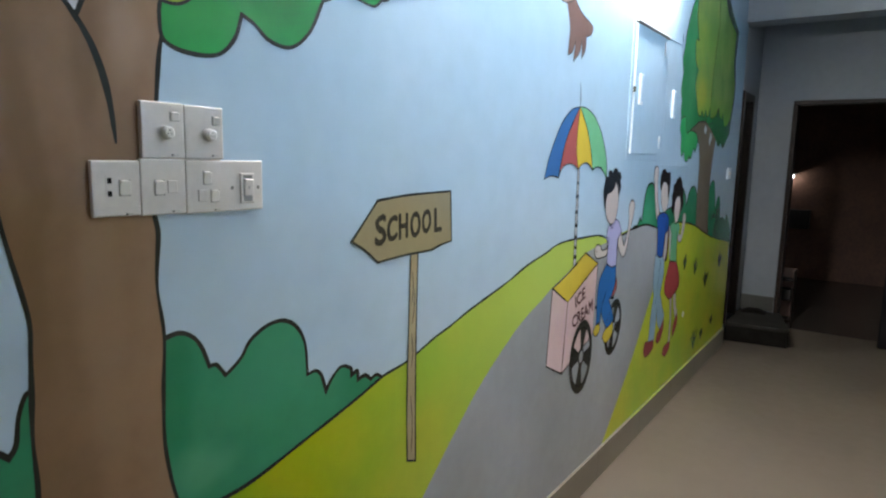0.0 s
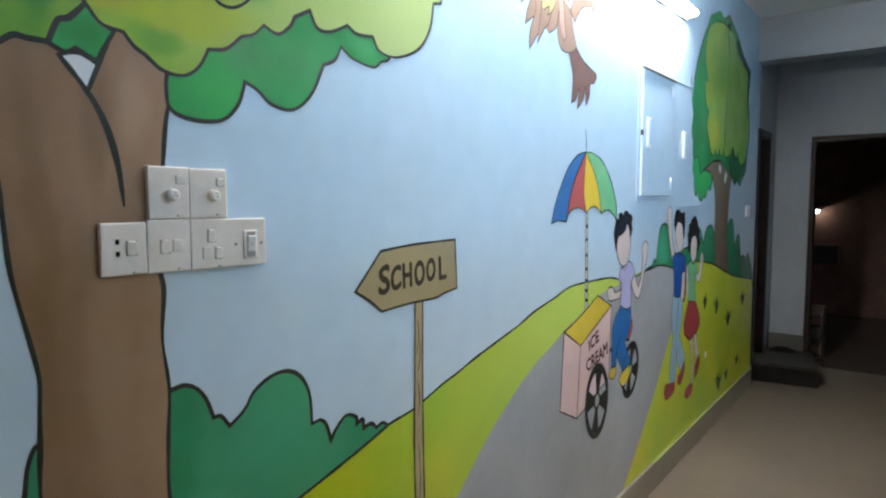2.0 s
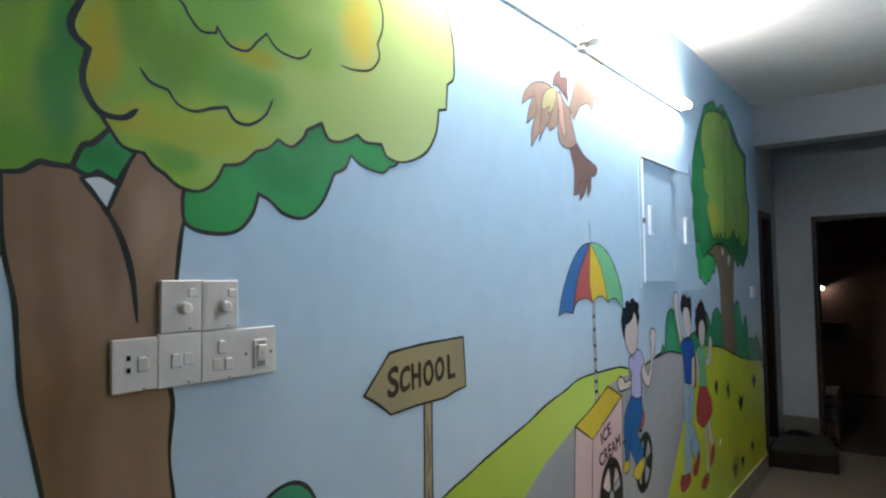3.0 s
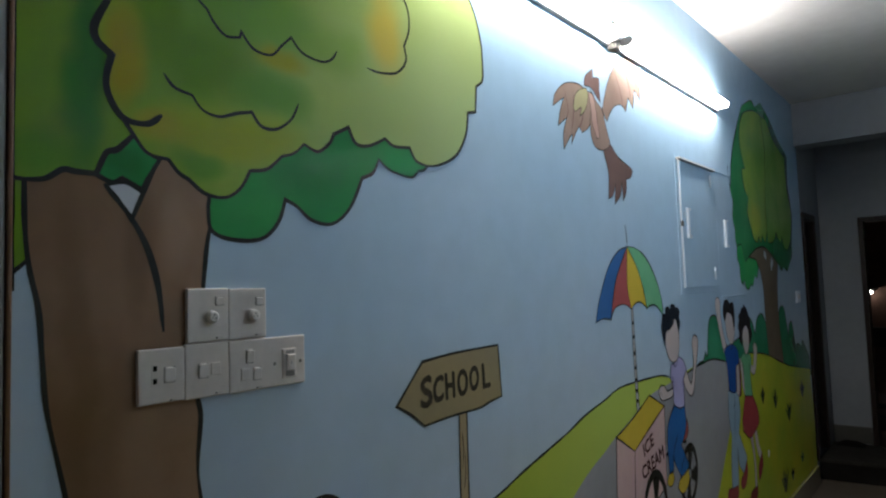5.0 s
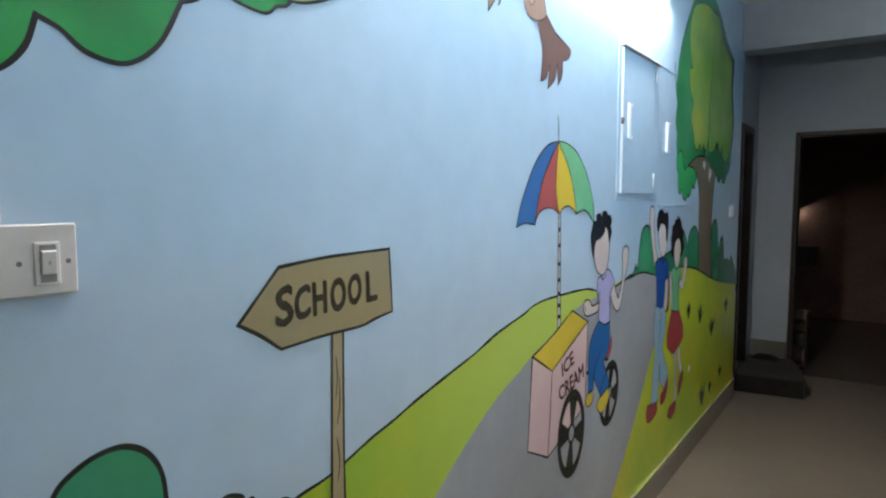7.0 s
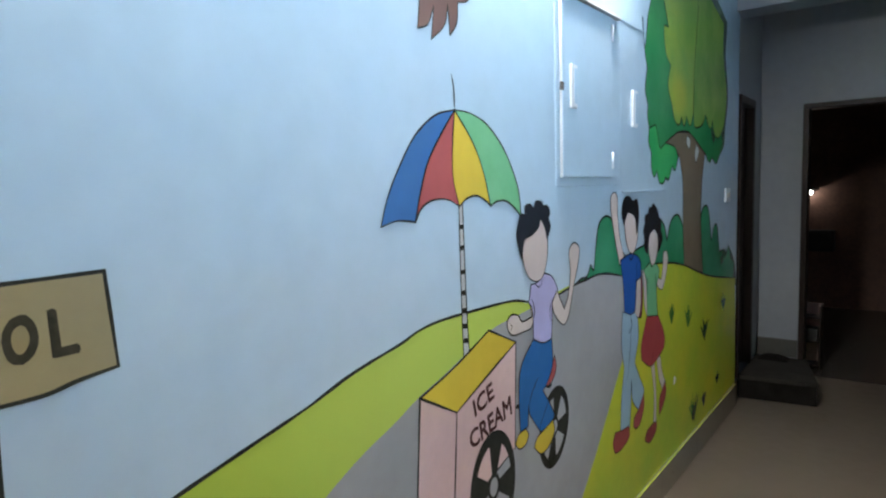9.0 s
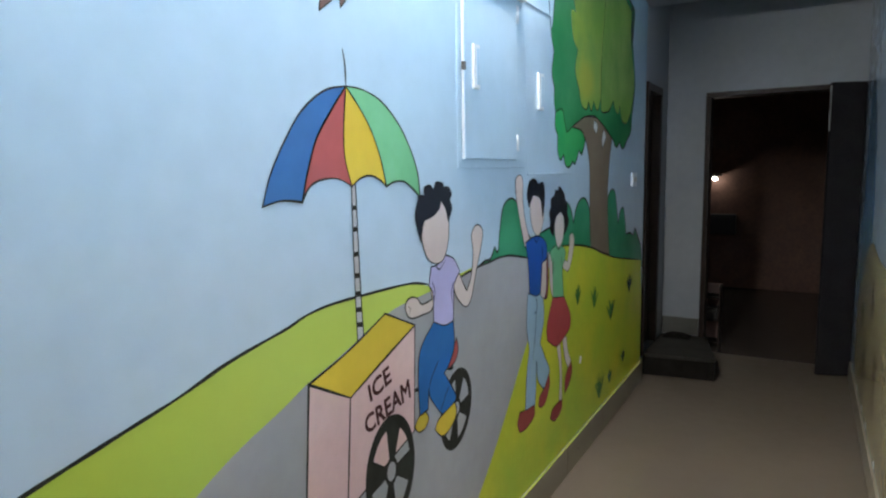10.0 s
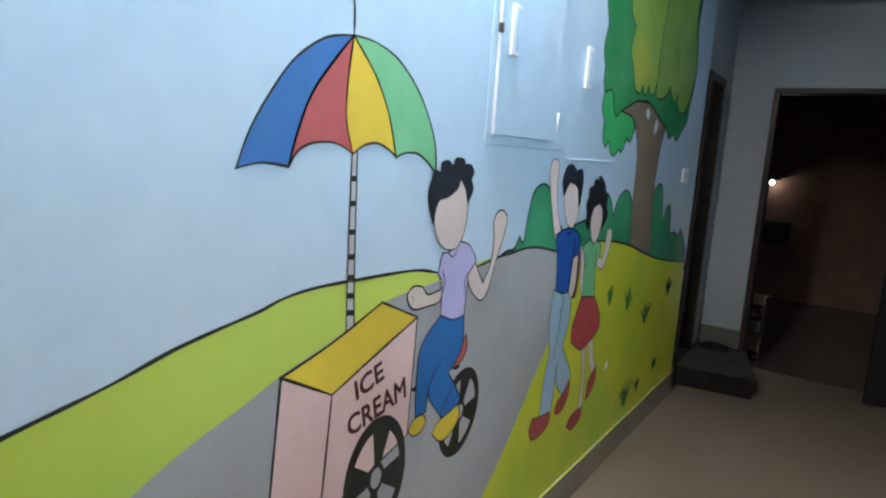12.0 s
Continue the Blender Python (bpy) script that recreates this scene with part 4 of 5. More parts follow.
stroke(sign, "grain", 9, INK, [(2.097, 0.848), (2.106, 0.764), (2.103, 0.681)], 0.003)
paint(sign, "board", 9, SIGNWOOD, [(1.868, 1.282, 1), (1.957, 1.372, 1), (2.027, 1.378), (2.101, 1.382), (2.264, 1.385, 1), (2.274, 1.246, 1), (2.219, 1.239), (2.174, 1.23), (2.065, 1.229), (1.959, 1.223, 1), (1.915, 1.255)], 0.007)

umbrella = motif("painted_umbrella", "painted blue, red, yellow and green parasol on a striped pole", "mural")
paint(umbrella, "pole", 5, POLEWHITE, [(3.137, 1.452, 1), (3.153, 1.452, 1), (3.157, 1.291), (3.162, 1.147), (3.168, 1.058, 1), (3.142, 1.053, 1), (3.139, 1.152), (3.137, 1.294)], 0.005)
paint(umbrella, "pole_band", 6, INK, [(3.138, 1.396, 1), (3.154, 1.396, 1), (3.153, 1.384, 1), (3.138, 1.384, 1)], 0)
paint(umbrella, "pole_band", 6, INK, [(3.137, 1.344, 1), (3.157, 1.343, 1), (3.157, 1.331, 1), (3.137, 1.331, 1)], 0)
paint(umbrella, "pole_band", 6, INK, [(3.138, 1.282, 1), (3.158, 1.281, 1), (3.158, 1.269, 1), (3.137, 1.27, 1)], 0)
paint(umbrella, "pole_band", 6, INK, [(3.139, 1.229, 1), (3.16, 1.227, 1), (3.159, 1.214, 1), (3.139, 1.216, 1)], 0)
paint(umbrella, "pole_band", 6, INK, [(3.141, 1.183, 1), (3.162, 1.181, 1), (3.161, 1.168, 1), (3.14, 1.17, 1)], 0)
paint(umbrella, "pole_band", 6, INK, [(3.141, 1.143, 1), (3.164, 1.14, 1), (3.163, 1.127, 1), (3.14, 1.13, 1)], 0)
paint(umbrella, "pole_band", 6, INK, [(3.143, 1.105, 1), (3.166, 1.101, 1), (3.165, 1.088, 1), (3.142, 1.092, 1)], 0)
paint(umbrella, "blue_panel", 7, P_BLUE, [(3.128, 1.679, 1), (3.05, 1.661), (2.974, 1.612), (2.918, 1.546), (2.872, 1.475), (2.845, 1.409, 1), (2.9, 1.419), (2.963, 1.413, 1), (2.982, 1.474), (3.015, 1.549), (3.067, 1.614)], 0.005)
paint(umbrella, "red_panel", 7, P_RED, [(3.128, 1.679, 1), (3.067, 1.614), (3.015, 1.549), (2.982, 1.474), (2.963, 1.413, 1), (2.985, 1.442), (3.018, 1.458), (3.067, 1.463), (3.104, 1.457), (3.139, 1.442, 1), (3.115, 1.513), (3.116, 1.592)], 0.005)
paint(umbrella, "yellow_panel", 7, P_YELLOW, [(3.128, 1.679, 1), (3.116, 1.592), (3.115, 1.513), (3.139, 1.442, 1), (3.174, 1.461), (3.216, 1.467), (3.256, 1.455), (3.285, 1.438, 1), (3.253, 1.528), (3.205, 1.604)], 0.005)
paint(umbrella, "green_panel", 7, P_GREEN, [(3.128, 1.679, 1), (3.205, 1.604), (3.253, 1.528), (3.285, 1.438, 1), (3.32, 1.449), (3.369, 1.448), (3.416, 1.425), (3.45, 1.4, 1), (3.433, 1.485), (3.367, 1.583), (3.279, 1.651), (3.198, 1.676)], 0.005)
stroke(umbrella, "spike", 7, INK, [(3.119, 1.764), (3.127, 1.729), (3.128, 1.679)], 0.006)

cart = motif("painted_ice_cream_cart", "painted pink ice cream tricycle cart with black wheels", "mural")
paint(cart, "front_panel", 7, P_PINK, [(2.958, 1, 1), (3.105, 0.921, 1), (3.08, 0.634, 1), (2.933, 0.703, 1)], 0.006)
paint(cart, "side_panel", 7, P_PINK, [(3.105, 0.921, 1), (3.407, 1.039, 1), (3.392, 0.727, 1), (3.08, 0.634, 1)], 0.006)
paint(cart, "lid", 8, P_YELLOW, [(2.958, 1, 1), (3.103, 1.041), (3.262, 1.102, 1), (3.407, 1.039, 1), (3.269, 0.987), (3.105, 0.921, 1)], 0.006)

bird = motif("painted_bird", "painted brown bird with spread wings under the tube light", "mural")
paint(bird, "wing", 3, P_BROWN, [(2.62, 2.121, 1), (2.638, 2.166), (2.709, 2.216), (2.808, 2.233), (2.876, 2.208), (2.887, 2.149), (2.865, 2.094), (2.812, 2.065, 1), (2.789, 2.079), (2.732, 2.013, 1), (2.739, 2.047), (2.68, 1.988, 1), (2.682, 2.043), (2.709, 2.099, 1), (2.65, 2.062, 1), (2.666, 2.115), (2.696, 2.165, 1)], 0.004)
paint(bird, "wing", 3, P_BROWN, [(2.974, 2.176, 1), (3.027, 2.283), (3.089, 2.363), (3.17, 2.42), (3.278, 2.434), (3.332, 2.377), (3.326, 2.286, 1), (3.274, 2.317, 1), (3.253, 2.236, 1), (3.209, 2.271, 1), (3.181, 2.211, 1), (3.137, 2.229), (3.065, 2.201), (3.011, 2.141, 1)], 0.004)
paint(bird, "tail", 4, P_BROWN_DARK, [(2.963, 2.034, 1), (3.03, 2.057, 1), (3.098, 2.016), (3.211, 1.986), (3.197, 1.953), (3.154, 1.94, 1), (3.148, 1.891), (3.118, 1.855, 1), (3.112, 1.926, 1), (3.096, 1.875), (3.043, 1.834, 1), (3.056, 1.912, 1), (3.032, 1.867), (2.993, 1.851, 1), (3.003, 1.939), (2.985, 1.99)], 0.004)
paint(bird, "body", 5, P_BROWN, [(2.891, 2.232, 1), (2.931, 2.199), (2.974, 2.176), (2.999, 2.118), (3.025, 2.056), (2.971, 2.027), (2.913, 2.027), (2.882, 2.057), (2.875, 2.116), (2.889, 2.17)], 0.004)
paint(bird, "crest", 6, P_BROWN_DARK, [(2.841, 2.237, 1), (2.853, 2.274), (2.913, 2.315, 1), (2.909, 2.281, 1), (2.959, 2.289), (2.959, 2.247), (2.963, 2.199, 1), (2.925, 2.223), (2.892, 2.242)], 0.003)
paint(bird, "beak", 7, P_LIME, [(2.756, 2.143, 1), (2.78, 2.197), (2.853, 2.231), (2.867, 2.202), (2.841, 2.15), (2.801, 2.12, 1), (2.813, 2.154), (2.77, 2.132)], 0.003)
paint(bird, "wattle", 7, P_SALMON, [(2.869, 2.223, 1), (2.911, 2.211), (2.929, 2.136), (2.941, 2.076), (2.922, 2.063), (2.892, 2.109), (2.885, 2.169)], 0.003)

for feather in ([(2.70, 2.19), (2.72, 2.13), (2.71, 2.10)], [(2.76, 2.20), (2.755, 2.12), (2.735, 2.05)], [(2.83, 2.14), (2.81, 2.10), (2.792, 2.08)], [(3.10, 2.34), (3.14, 2.28), (3.16, 2.22)], [(3.18, 2.39), (3.22, 2.33), (3.235, 2.27)],
                [(3.27, 2.40), (3.29, 2.36), (3.30, 2.32)], [(3.03, 2.02), (3.04, 1.97), (3.055, 1.915)], [(3.08, 2.00), (3.10, 1.96), (3.112, 1.93)]):
    stroke(bird, "feather_line", 6.5, P_BROWN_DARK, feather, 0.006)

rider = Figure("painted_figure", "plain painted shape in lilac shirt and blue trousers")
rider.fill(11, P_RED, [(3.591, 0.862, 1), (3.629, 0.911), (3.652, 0.943, 1), (3.662, 0.903), (3.642, 0.87), (3.598, 0.856), (3.549, 0.87, 1)], 0.006)
rider.fill(12, P_SKIN, [(3.492, 1.143, 1), (3.504, 1.096, 1), (3.446, 1.092), (3.42, 1.115), (3.381, 1.122), (3.358, 1.104), (3.368, 1.076), (3.393, 1.061), (3.445, 1.06), (3.502, 1.065), (3.517, 1.106, 1)], 0.006)
rider.fill(12, P_SKIN, [(3.667, 1.162, 1), (3.699, 1.116), (3.726, 1.084, 1), (3.759, 1.13), (3.773, 1.204), (3.763, 1.262), (3.784, 1.29), (3.817, 1.293), (3.846, 1.269), (3.832, 1.216), (3.792, 1.134), (3.757, 1.053), (3.716, 1.032), (3.656, 1.075), (3.629, 1.131, 1)], 0.006)
rider.fill(13, P_LILAC, [(3.501, 1.194, 1), (3.541, 1.197), (3.582, 1.22, 1), (3.638, 1.202), (3.678, 1.157, 1), (3.639, 1.12, 1), (3.632, 1.003, 1), (3.574, 1.001), (3.511, 1.025, 1), (3.508, 1.116), (3.486, 1.14, 1)], 0.006)
rider.fill(12.4, P_TROUSER, [(3.511, 1.025, 1), (3.632, 1.007, 1), (3.636, 0.918), (3.598, 0.867), (3.569, 0.85, 1), (3.642, 0.756), (3.63, 0.728), (3.582, 0.709), (3.54, 0.731, 1), (3.482, 0.799), (3.476, 0.831, 1), (3.47, 0.765, 1), (3.422, 0.764, 1), (3.418, 0.88), (3.434, 0.961)], 0.006)
rider.fill(14, P_YELLOW, [(3.393, 0.737, 1), (3.416, 0.76), (3.457, 0.763, 1), (3.472, 0.736), (3.449, 0.714), (3.414, 0.715)], 0.006)
rider.fill(14, P_YELLOW, [(3.507, 0.687, 1), (3.529, 0.712), (3.589, 0.725), (3.634, 0.736, 1), (3.644, 0.694), (3.605, 0.658), (3.551, 0.65)], 0.006)
rider.fill(14, P_SKIN, [(3.456, 1.324, 1), (3.454, 1.275), (3.483, 1.222), (3.531, 1.2), (3.578, 1.21), (3.608, 1.268), (3.612, 1.372, 1), (3.539, 1.408, 1)], 0.005)
rider.fill(15, INKBLUE, [(3.448, 1.272, 1), (3.426, 1.318), (3.419, 1.355), (3.432, 1.39, 1), (3.442, 1.408), (3.469, 1.407, 1), (3.47, 1.43), (3.501, 1.436), (3.523, 1.423, 1), (3.537, 1.443), (3.577, 1.44), (3.583, 1.428, 1), (3.614, 1.426), (3.631, 1.406), (3.62, 1.387, 1), (3.633, 1.362), (3.621, 1.337), (3.607, 1.32, 1), (3.591, 1.361), (3.565, 1.387, 1), (3.554, 1.363), (3.513, 1.342), (3.472, 1.335, 1), (3.459, 1.315)], 0.003)
rider.line(14.6, [(3.505, 1.150), (3.520, 1.118), (3.515, 1.085)], 0.004)
rider.line(14.6, [(3.632, 1.130), (3.622, 1.090), (3.628, 1.060)], 0.004)
rider.line(14.6, [(3.476, 0.831), (3.500, 0.865), (3.535, 0.900)], 0.004)
rider.line(14.6, [(3.540, 0.731), (3.575, 0.775), (3.600, 0.800)], 0.004)
rider.line(14.6, [(3.372, 1.100), (3.384, 1.090), (3.378, 1.078)], 0.003)
rider.line(14.6, [(3.525, 1.196), (3.552, 1.180), (3.585, 1.205)], 0.004)
rider.done()

man = Figure("painted_figure", "plain painted shape in blue shirt and pale jeans")
man.fill(8, P_SKIN, [(4.221, 1.169, 1), (4.176, 1.266), (4.134, 1.376), (4.129, 1.436), (4.166, 1.456), (4.199, 1.434), (4.199, 1.363), (4.221, 1.28), (4.267, 1.202, 1)], 0.005)
man.fill(9, P_MAROON, [(4.415, 1.147, 1), (4.461, 1.127), (4.483, 1.021), (4.47, 0.928), (4.43, 0.926, 1)], 0.006)
man.fill(10, P_JEANS, [(4.249, 0.98, 1), (4.417, 0.95, 1), (4.431, 0.844), (4.386, 0.743, 1), (4.446, 0.665), (4.502, 0.585), (4.434, 0.523, 1), (4.361, 0.588), (4.347, 0.674, 1), (4.342, 0.569), (4.329, 0.479, 1), (4.225, 0.502, 1), (4.237, 0.637), (4.267, 0.748, 1), (4.237, 0.85)], 0.005)
man.fill(11, P_BLUE_DEEP, [(4.226, 1.19, 1), (4.315, 1.204), (4.389, 1.197), (4.454, 1.162), (4.462, 1.097, 1), (4.403, 1.081, 1), (4.391, 0.962, 1), (4.346, 0.953), (4.267, 0.977, 1), (4.255, 1.089)], 0.005)
man.fill(12, P_SKIN, [(4.409, 1.085, 1), (4.455, 1.093, 1), (4.456, 0.975), (4.43, 0.926), (4.391, 0.95, 1)], 0.004)
man.fill(12, P_SHOE, [(4.167, 0.427, 1), (4.144, 0.473), (4.167, 0.512, 1), (4.255, 0.497), (4.317, 0.493, 1), (4.323, 0.443), (4.237, 0.42)], 0.004)
man.fill(12, P_SHOE, [(4.368, 0.473, 1), (4.381, 0.507), (4.434, 0.528), (4.495, 0.579, 1), (4.503, 0.52), (4.455, 0.459), (4.401, 0.452)], 0.004)
man.fill(12, P_SKIN, [(4.267, 1.337, 1), (4.285, 1.262), (4.327, 1.215), (4.376, 1.208), (4.421, 1.27), (4.42, 1.353, 1), (4.314, 1.38, 1)], 0.004)
man.fill(13, INKBLUE, [(4.261, 1.326, 1), (4.238, 1.376), (4.261, 1.427), (4.314, 1.439), (4.363, 1.417, 1), (4.413, 1.421), (4.433, 1.376), (4.427, 1.317), (4.408, 1.276, 1), (4.388, 1.343), (4.357, 1.365, 1), (4.302, 1.374, 1)], 0.003)
man.line(14, [(4.335, 0.955), (4.352, 0.905), (4.318, 0.880)], 0.005)
man.line(14, [(4.345, 0.900), (4.330, 0.800), (4.300, 0.690)], 0.004)
man.line(14, [(4.405, 1.160), (4.410, 1.120), (4.403, 1.085)], 0.004)
man.line(14, [(4.310, 1.205), (4.340, 1.180), (4.375, 1.200)], 0.004)
man.done()

woman = Figure("painted_figure", "plain painted shape in green top and red skirt")
woman.fill(8, P_SKIN, [(4.586, 0.699, 1), (4.639, 0.686, 1), (4.665, 0.538), (4.668, 0.394, 1), (4.629, 0.407, 1), (4.634, 0.547)], 0.004)
woman.fill(8, P_SKIN, [(4.669, 0.7, 1), (4.724, 0.692, 1), (4.75, 0.614), (4.802, 0.55, 1), (4.761, 0.519, 1), (4.703, 0.596)], 0.004)
woman.fill(9, P_RED_DEEP, [(4.54, 0.916, 1), (4.68, 0.896, 1), (4.77, 0.8), (4.78, 0.729), (4.693, 0.694), (4.587, 0.677), (4.472, 0.732, 1), (4.465, 0.799)], 0.005)
woman.fill(10, P_SKIN, [(4.661, 1.072, 1), (4.731, 1.047, 1), (4.754, 1.114), (4.76, 1.166), (4.8, 1.173), (4.826, 1.138), (4.796, 1.055), (4.741, 1.001), (4.67, 1.027, 1)], 0.004)
woman.fill(10, P_SKIN, [(4.488, 1.114, 1), (4.523, 1.11, 1), (4.546, 0.986), (4.54, 0.906, 1), (4.504, 0.968)], 0.004)
woman.fill(11, P_GREEN, [(4.495, 1.118, 1), (4.565, 1.14), (4.653, 1.13), (4.699, 1.099), (4.692, 1.063, 1), (4.662, 1.02), (4.681, 0.89, 1), (4.54, 0.911, 1), (4.53, 1.064, 1)], 0.005)
woman.fill(12, P_SHOE, [(4.512, 0.361, 1), (4.54, 0.394), (4.614, 0.404), (4.676, 0.397, 1), (4.661, 0.352), (4.578, 0.329)], 0.004)
woman.fill(12, P_SHOE, [(4.707, 0.415, 1), (4.713, 0.496), (4.793, 0.555, 1), (4.811, 0.496), (4.763, 0.442)], 0.004)
woman.fill(12, P_SKIN, [(4.549, 1.248, 1), (4.564, 1.18), (4.601, 1.128), (4.652, 1.148), (4.681, 1.213), (4.664, 1.278, 1), (4.591, 1.295, 1)], 0.004)
woman.fill(13, INKBLUE, [(4.543, 1.182, 1), (4.501, 1.211), (4.5, 1.252, 1), (4.486, 1.289), (4.506, 1.317, 1), (4.506, 1.349), (4.547, 1.359, 1), (4.561, 1.383), (4.596, 1.382, 1), (4.61, 1.399), (4.647, 1.385, 1), (4.678, 1.364), (4.694, 1.333, 1), (4.725, 1.305), (4.718, 1.275, 1), (4.743, 1.234), (4.712, 1.197), (4.674, 1.177, 1), (4.68, 1.246), (4.635, 1.285, 1), (4.577, 1.269), (4.556, 1.235)], 0.003)
woman.line(14, [(4.535, 1.090), (4.545, 1.050), (4.536, 1.010)], 0.004)
woman.line(14, [(4.655, 1.095), (4.648, 1.055), (4.662, 1.022)], 0.004)
woman.line(14, [(4.575, 1.140), (4.605, 1.118), (4.640, 1.135)], 0.004)
woman.line(14, [(4.60, 0.690), (4.62, 0.735)], 0.003)
woman.done()


for sign_letter, bl, br, tr, tl in (("S", (1.949, 1.266), (1.988, 1.268), (1.987, 1.338), (1.951, 1.332)), ("C", (1.993, 1.268), (2.030, 1.276), (2.030, 1.333), (1.995, 1.328)),
                                ("H", (2.040, 1.273), (2.073, 1.275), (2.072, 1.335), (2.038, 1.334)), ("O", (2.085, 1.274), (2.126, 1.274), (2.125, 1.336), (2.087, 1.336)),
                                ("O", (2.134, 1.280), (2.172, 1.281), (2.172, 1.340), (2.136, 1.338)), ("L", (2.191, 1.279), (2.222, 1.280), (2.216, 1.339), (2.189, 1.340))):
    lettering(sign, "letter", sign_letter, bl, br, tr, tl, 10.6, INK_SOFT, 0.0, 6, 0.0030)
lettering(cart, "lettering", "ICE", (3.187, 0.884), (3.283, 0.910), (3.270, 0.958), (3.176, 0.929), 11, LETTERBROWN, 0.0, 5, 0.0022)
lettering(cart, "lettering", "CREAM", (3.166, 0.802), (3.376, 0.836), (3.366, 0.892), (3.156, 0.850), 11, LETTERBROWN, 0.0, 5, 0.0022)


def wheel(parent, c, a, b, layer):
    """A painted wheel: black rim, four black wedges and a pale hub, on slanted half axes a and b."""
    c, a, b = Vector(c), Vector(a), Vector(b)
    at = lambda r, t: c + a * r * math.cos(t) + b * r * math.sin(t)
    bm = bmesh.new()
    n = 48
    ring = [[bm.verts.new((LAYER * layer, *at(r, 2 * math.pi * k / n))) for k in range(n)] for r in (1.0, 0.78)]
    for k in range(n):
        bm.faces.new((ring[0][k], ring[0][(k + 1) % n], ring[1][(k + 1) % n], ring[1][k]))
    for q in range(4):
        mid = math.pi / 2 * q + 0.12
        outer = [at(0.80, mid - 0.36 + 0.72 * k / 6) for k in range(7)]
        inner = [at(0.2, mid + 0.5), at(0.2, mid - 0.5)]
        bm.faces.new([bm.verts.new((LAYER * layer, *p)) for p in outer + inner])
    rim = [bm.verts.new((LAYER * (layer + 0.4), *at(0.26, 2 * math.pi * k / 24))) for k in range(24)]
    bm.faces.new(rim)
    bmesh.ops.recalc_face_normals(bm, faces=bm.faces)
    for f in bm.faces:
        f.normal_update()
        if f.normal.x < 0:
            f.normal_flip()
    ob = part("wheel", bm, INK, parent, "black spoked wheel")
    bm = bmesh.new()
    f = bm.faces.new([bm.verts.new((LAYER * (layer + 0.9), *at(0.17, 2 * math.pi * k / 24))) for k in range(24)])
    f.normal_update()
    if f.normal.x < 0:
        f.normal_flip()
    part("hub", bm, ROADGREY, ob, "pale grey hub")


wheel(cart, (3.272, 0.656), (0.114, -0.043), (0.032, 0.154), 9)
wheel(cart, (3.647, 0.707), (0.098, -0.033), (0.041, 0.127), 8)
stroke(cart, "crossbar", 8, INK, [(3.398, 0.846), (3.46, 0.842)], 0.02)
stroke(cart, "saddle_post", 9, INK, [(3.56, 0.90), (3.60, 0.86), (3.63, 0.85)], 0.025)


# tufts of grass dabbed on the far meadow
def tuft(y, z, h, w):
    """A sprig of brushed blades that fan out from one stem, with short side leaves."""
    bm = bmesh.new()
    count = 6
    for k in range(count):
        lean = -1 + 2 * k / (count - 1) + random.uniform(-0.15, 0.15)
        foot = Vector((y + lean * w * 0.12, z + h * random.uniform(0.0, 0.15)))
        tip = Vector((y + lean * w * 0.95, z + h * random.uniform(0.75, 1.1) * (1 - 0.25 * abs(lean))))
        mid = foot.lerp(tip, 0.5) + Vector((-lean * w * 0.12, 0))
        add_ribbon(bm, curve_points([tuple(foot), tuple(mid), tuple(tip)], False, 4), 6 + 0.1 * k, 0, random.uniform(0.016, 0.026), False)
        if k % 2:
            side = mid + Vector((random.choice((-1, 1)) * w * 0.4, h * 0.16))
            add_ribbon(bm, curve_points([tuple(mid), tuple(mid.lerp(side, 0.6)), tuple(side)], False, 4), 6.7 + 0.1 * k, 0, 0.016, False)
    return part("tuft", bm, TUFTGREEN, meadow, "dark green brushed grass sprig")


for y, z, h, w in ((4.89, 0.81, 0.10, 0.05), (5.17, 0.735, 0.13, 0.07), (5.50, 0.60, 0.14, 0.08), (5.93, 0.69, 0.12, 0.08), (5.29, 0.185, 0.19, 0.10), (5.50, 0.225, 0.10, 0.05), (5.80, 0.27, 0.08, 0.05)):
    tuft(y, z, h, w)

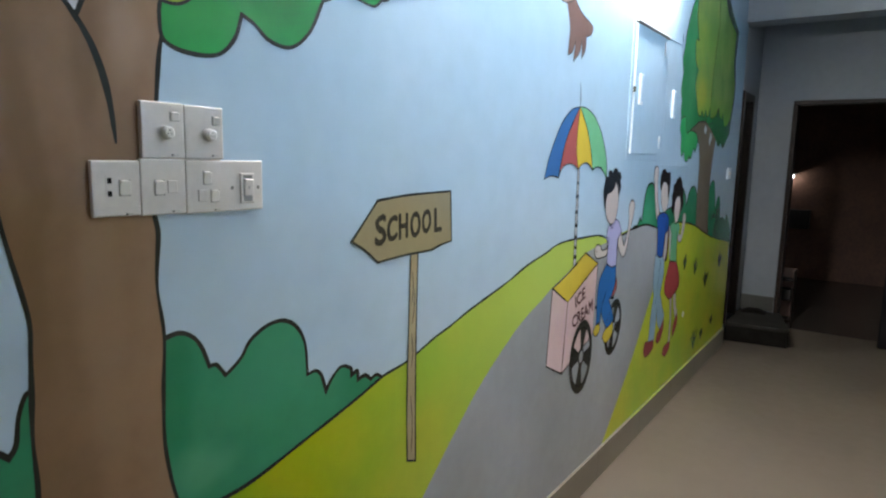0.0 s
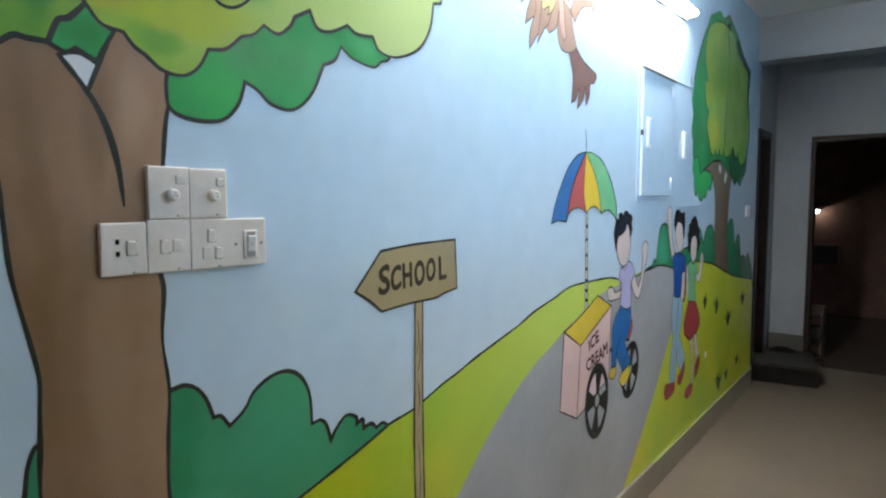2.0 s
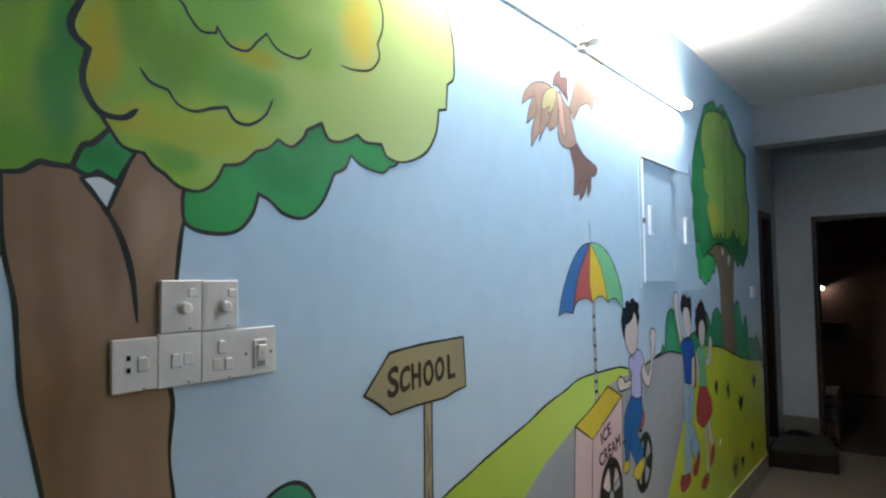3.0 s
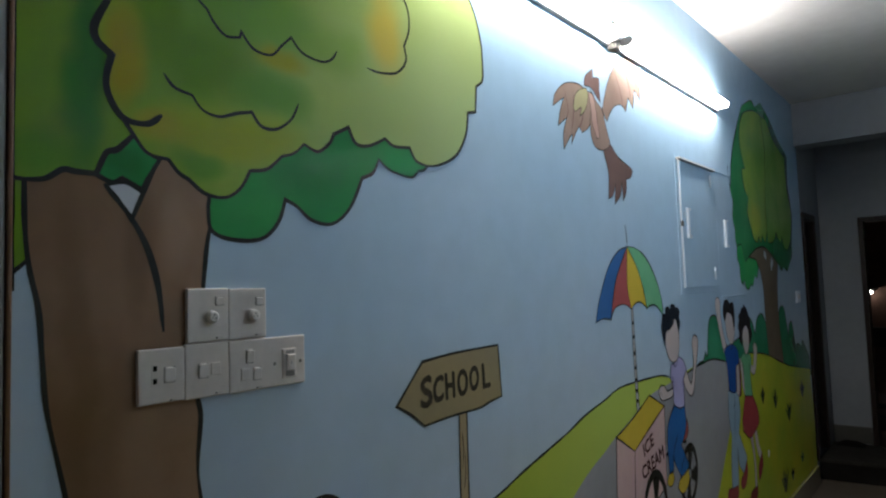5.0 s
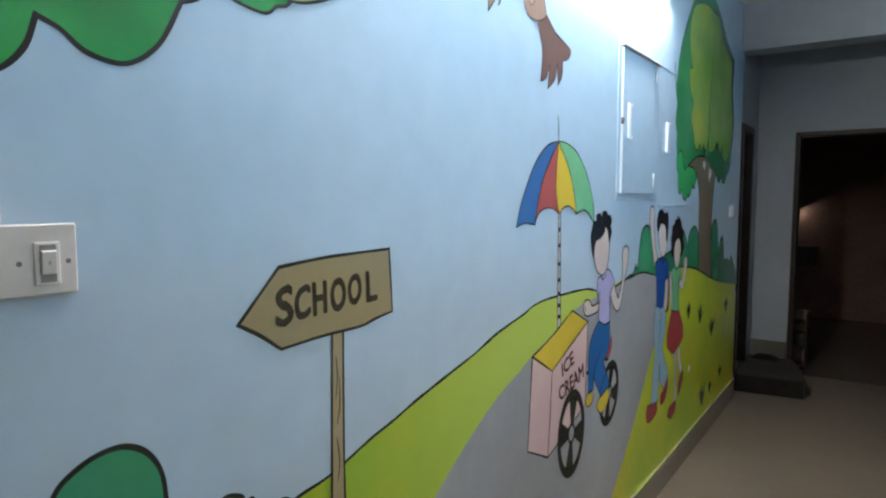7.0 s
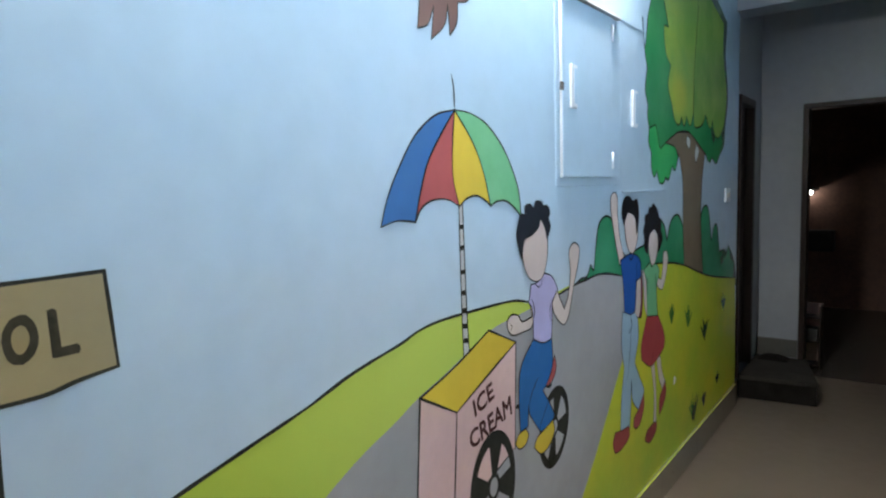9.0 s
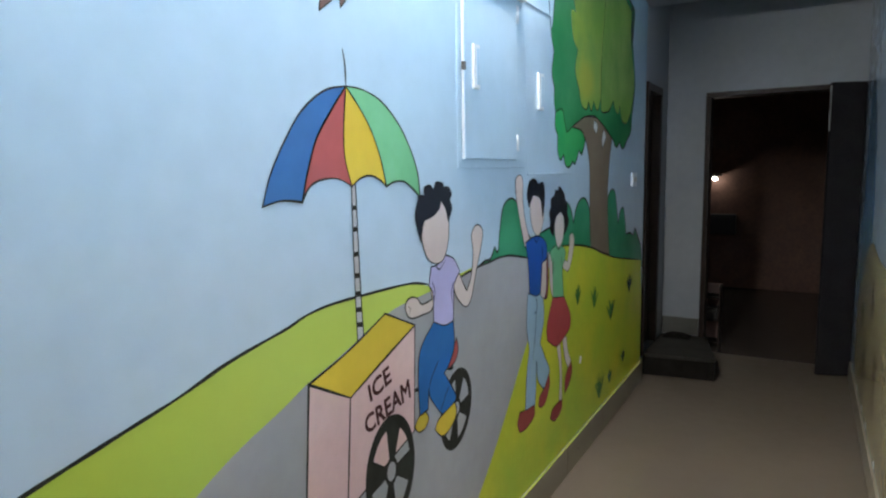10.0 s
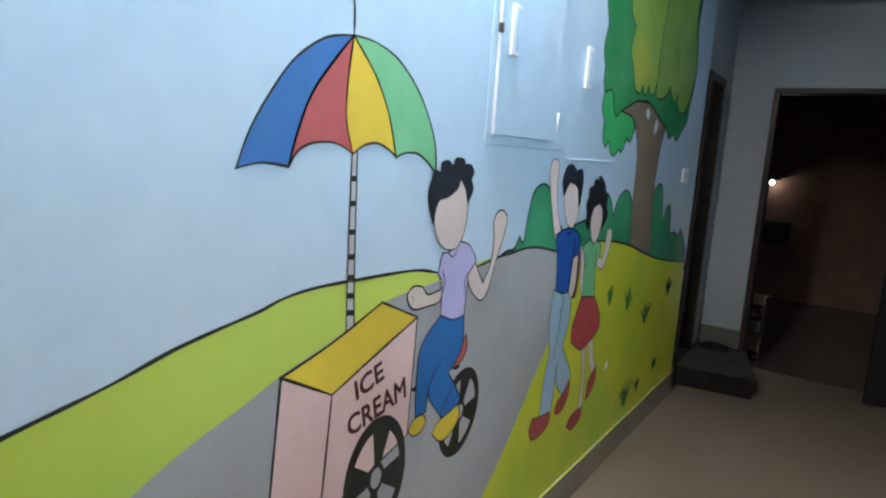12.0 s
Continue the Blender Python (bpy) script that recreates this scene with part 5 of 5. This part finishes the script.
# thin strip in grass yellow, put in for the highlight along the skirting top
bm = box(0.0068, 0.0124, 3.98, 6.25, SKIRT_TOP + 0.0002, SKIRT_TOP + 0.0014, 0.0004)
part("lit_edge", bm, GRASS_DEEP, meadow, "yellow strip for the lit skirting edge")

# a chip knocked out of the grass paint
chip = motif("paint_chip", "tiny pale chip in the yellow-green grass paint", "chip")
paint(chip, "plaster", 7, WHITEPLASTIC, [(4.928, 0.500, 1), (4.955, 0.502), (4.960, 0.530), (4.934, 0.536)], 0)

# mural on the facing wall: a sandy hill, and a blue patch that dims the sky
def facing(name, parent, layer, mat, pts):
    bm = bmesh.new()
    path = curve_points(pts, True)
    add_fill(bm, path, 1, 0)
    for v in bm.verts:
        v.co.x = X_RIGHT - LAYER * layer
    bmesh.ops.reverse_faces(bm, faces=bm.faces)
    return part(name, bm, mat, parent)


dune = motif("painted_hill", "painted sandy hill on the blue facing wall", "mural")
# hill carried on unseen towards the start, to bounce warm light
facing("hill", dune, 2, SAND, [(-1.5, 0.125, 1), (-1.5, 1.35, 1), (0.5, 1.5), (2.0, 1.3), (3.6, 1.18), (4.6, 1.05), (5.5, 1.02), (5.95, 1.06), (6.3, 0.95), (6.6, 0.70), (6.75, 0.35), (6.6, 0.125, 1)])
for y, z, h in ((5.75, 0.80, 0.20), (6.05, 0.35, 0.42), (5.45, 0.45, 0.3), (6.3, 0.6, 0.15)):
    facing("dark_patch", dune, 3, P_BROWN_DARK, [(y - 0.06, z - h / 2), (y + 0.05, z - h / 2), (y + 0.06, z), (y + 0.02, z + h / 2), (y - 0.05, z + h * 0.3)])
# deeper blue painted over the pale wall to make its far end dimmer
facing("sky_dimming", dune, 1, SKY_DIMMED, [(6.0, 1.0, 1), (6.05, 1.3), (6.2, 1.7), (6.6, 2.0), (6.75, 1.2), (6.7, 0.5, 1)])
for y, z, h in ((6.35, 0.125, 0.03), (5.95, 0.130, 0.035), (5.68, 0.128, 0.04), (5.20, 0.127, 0.03)):
    facing("bare_patch", dune, 4, PALEPAINT, [(y - 0.035, z, 1), (y + 0.03, z, 1), (y + 0.02, z + h * 0.7), (y - 0.01, z + h)])
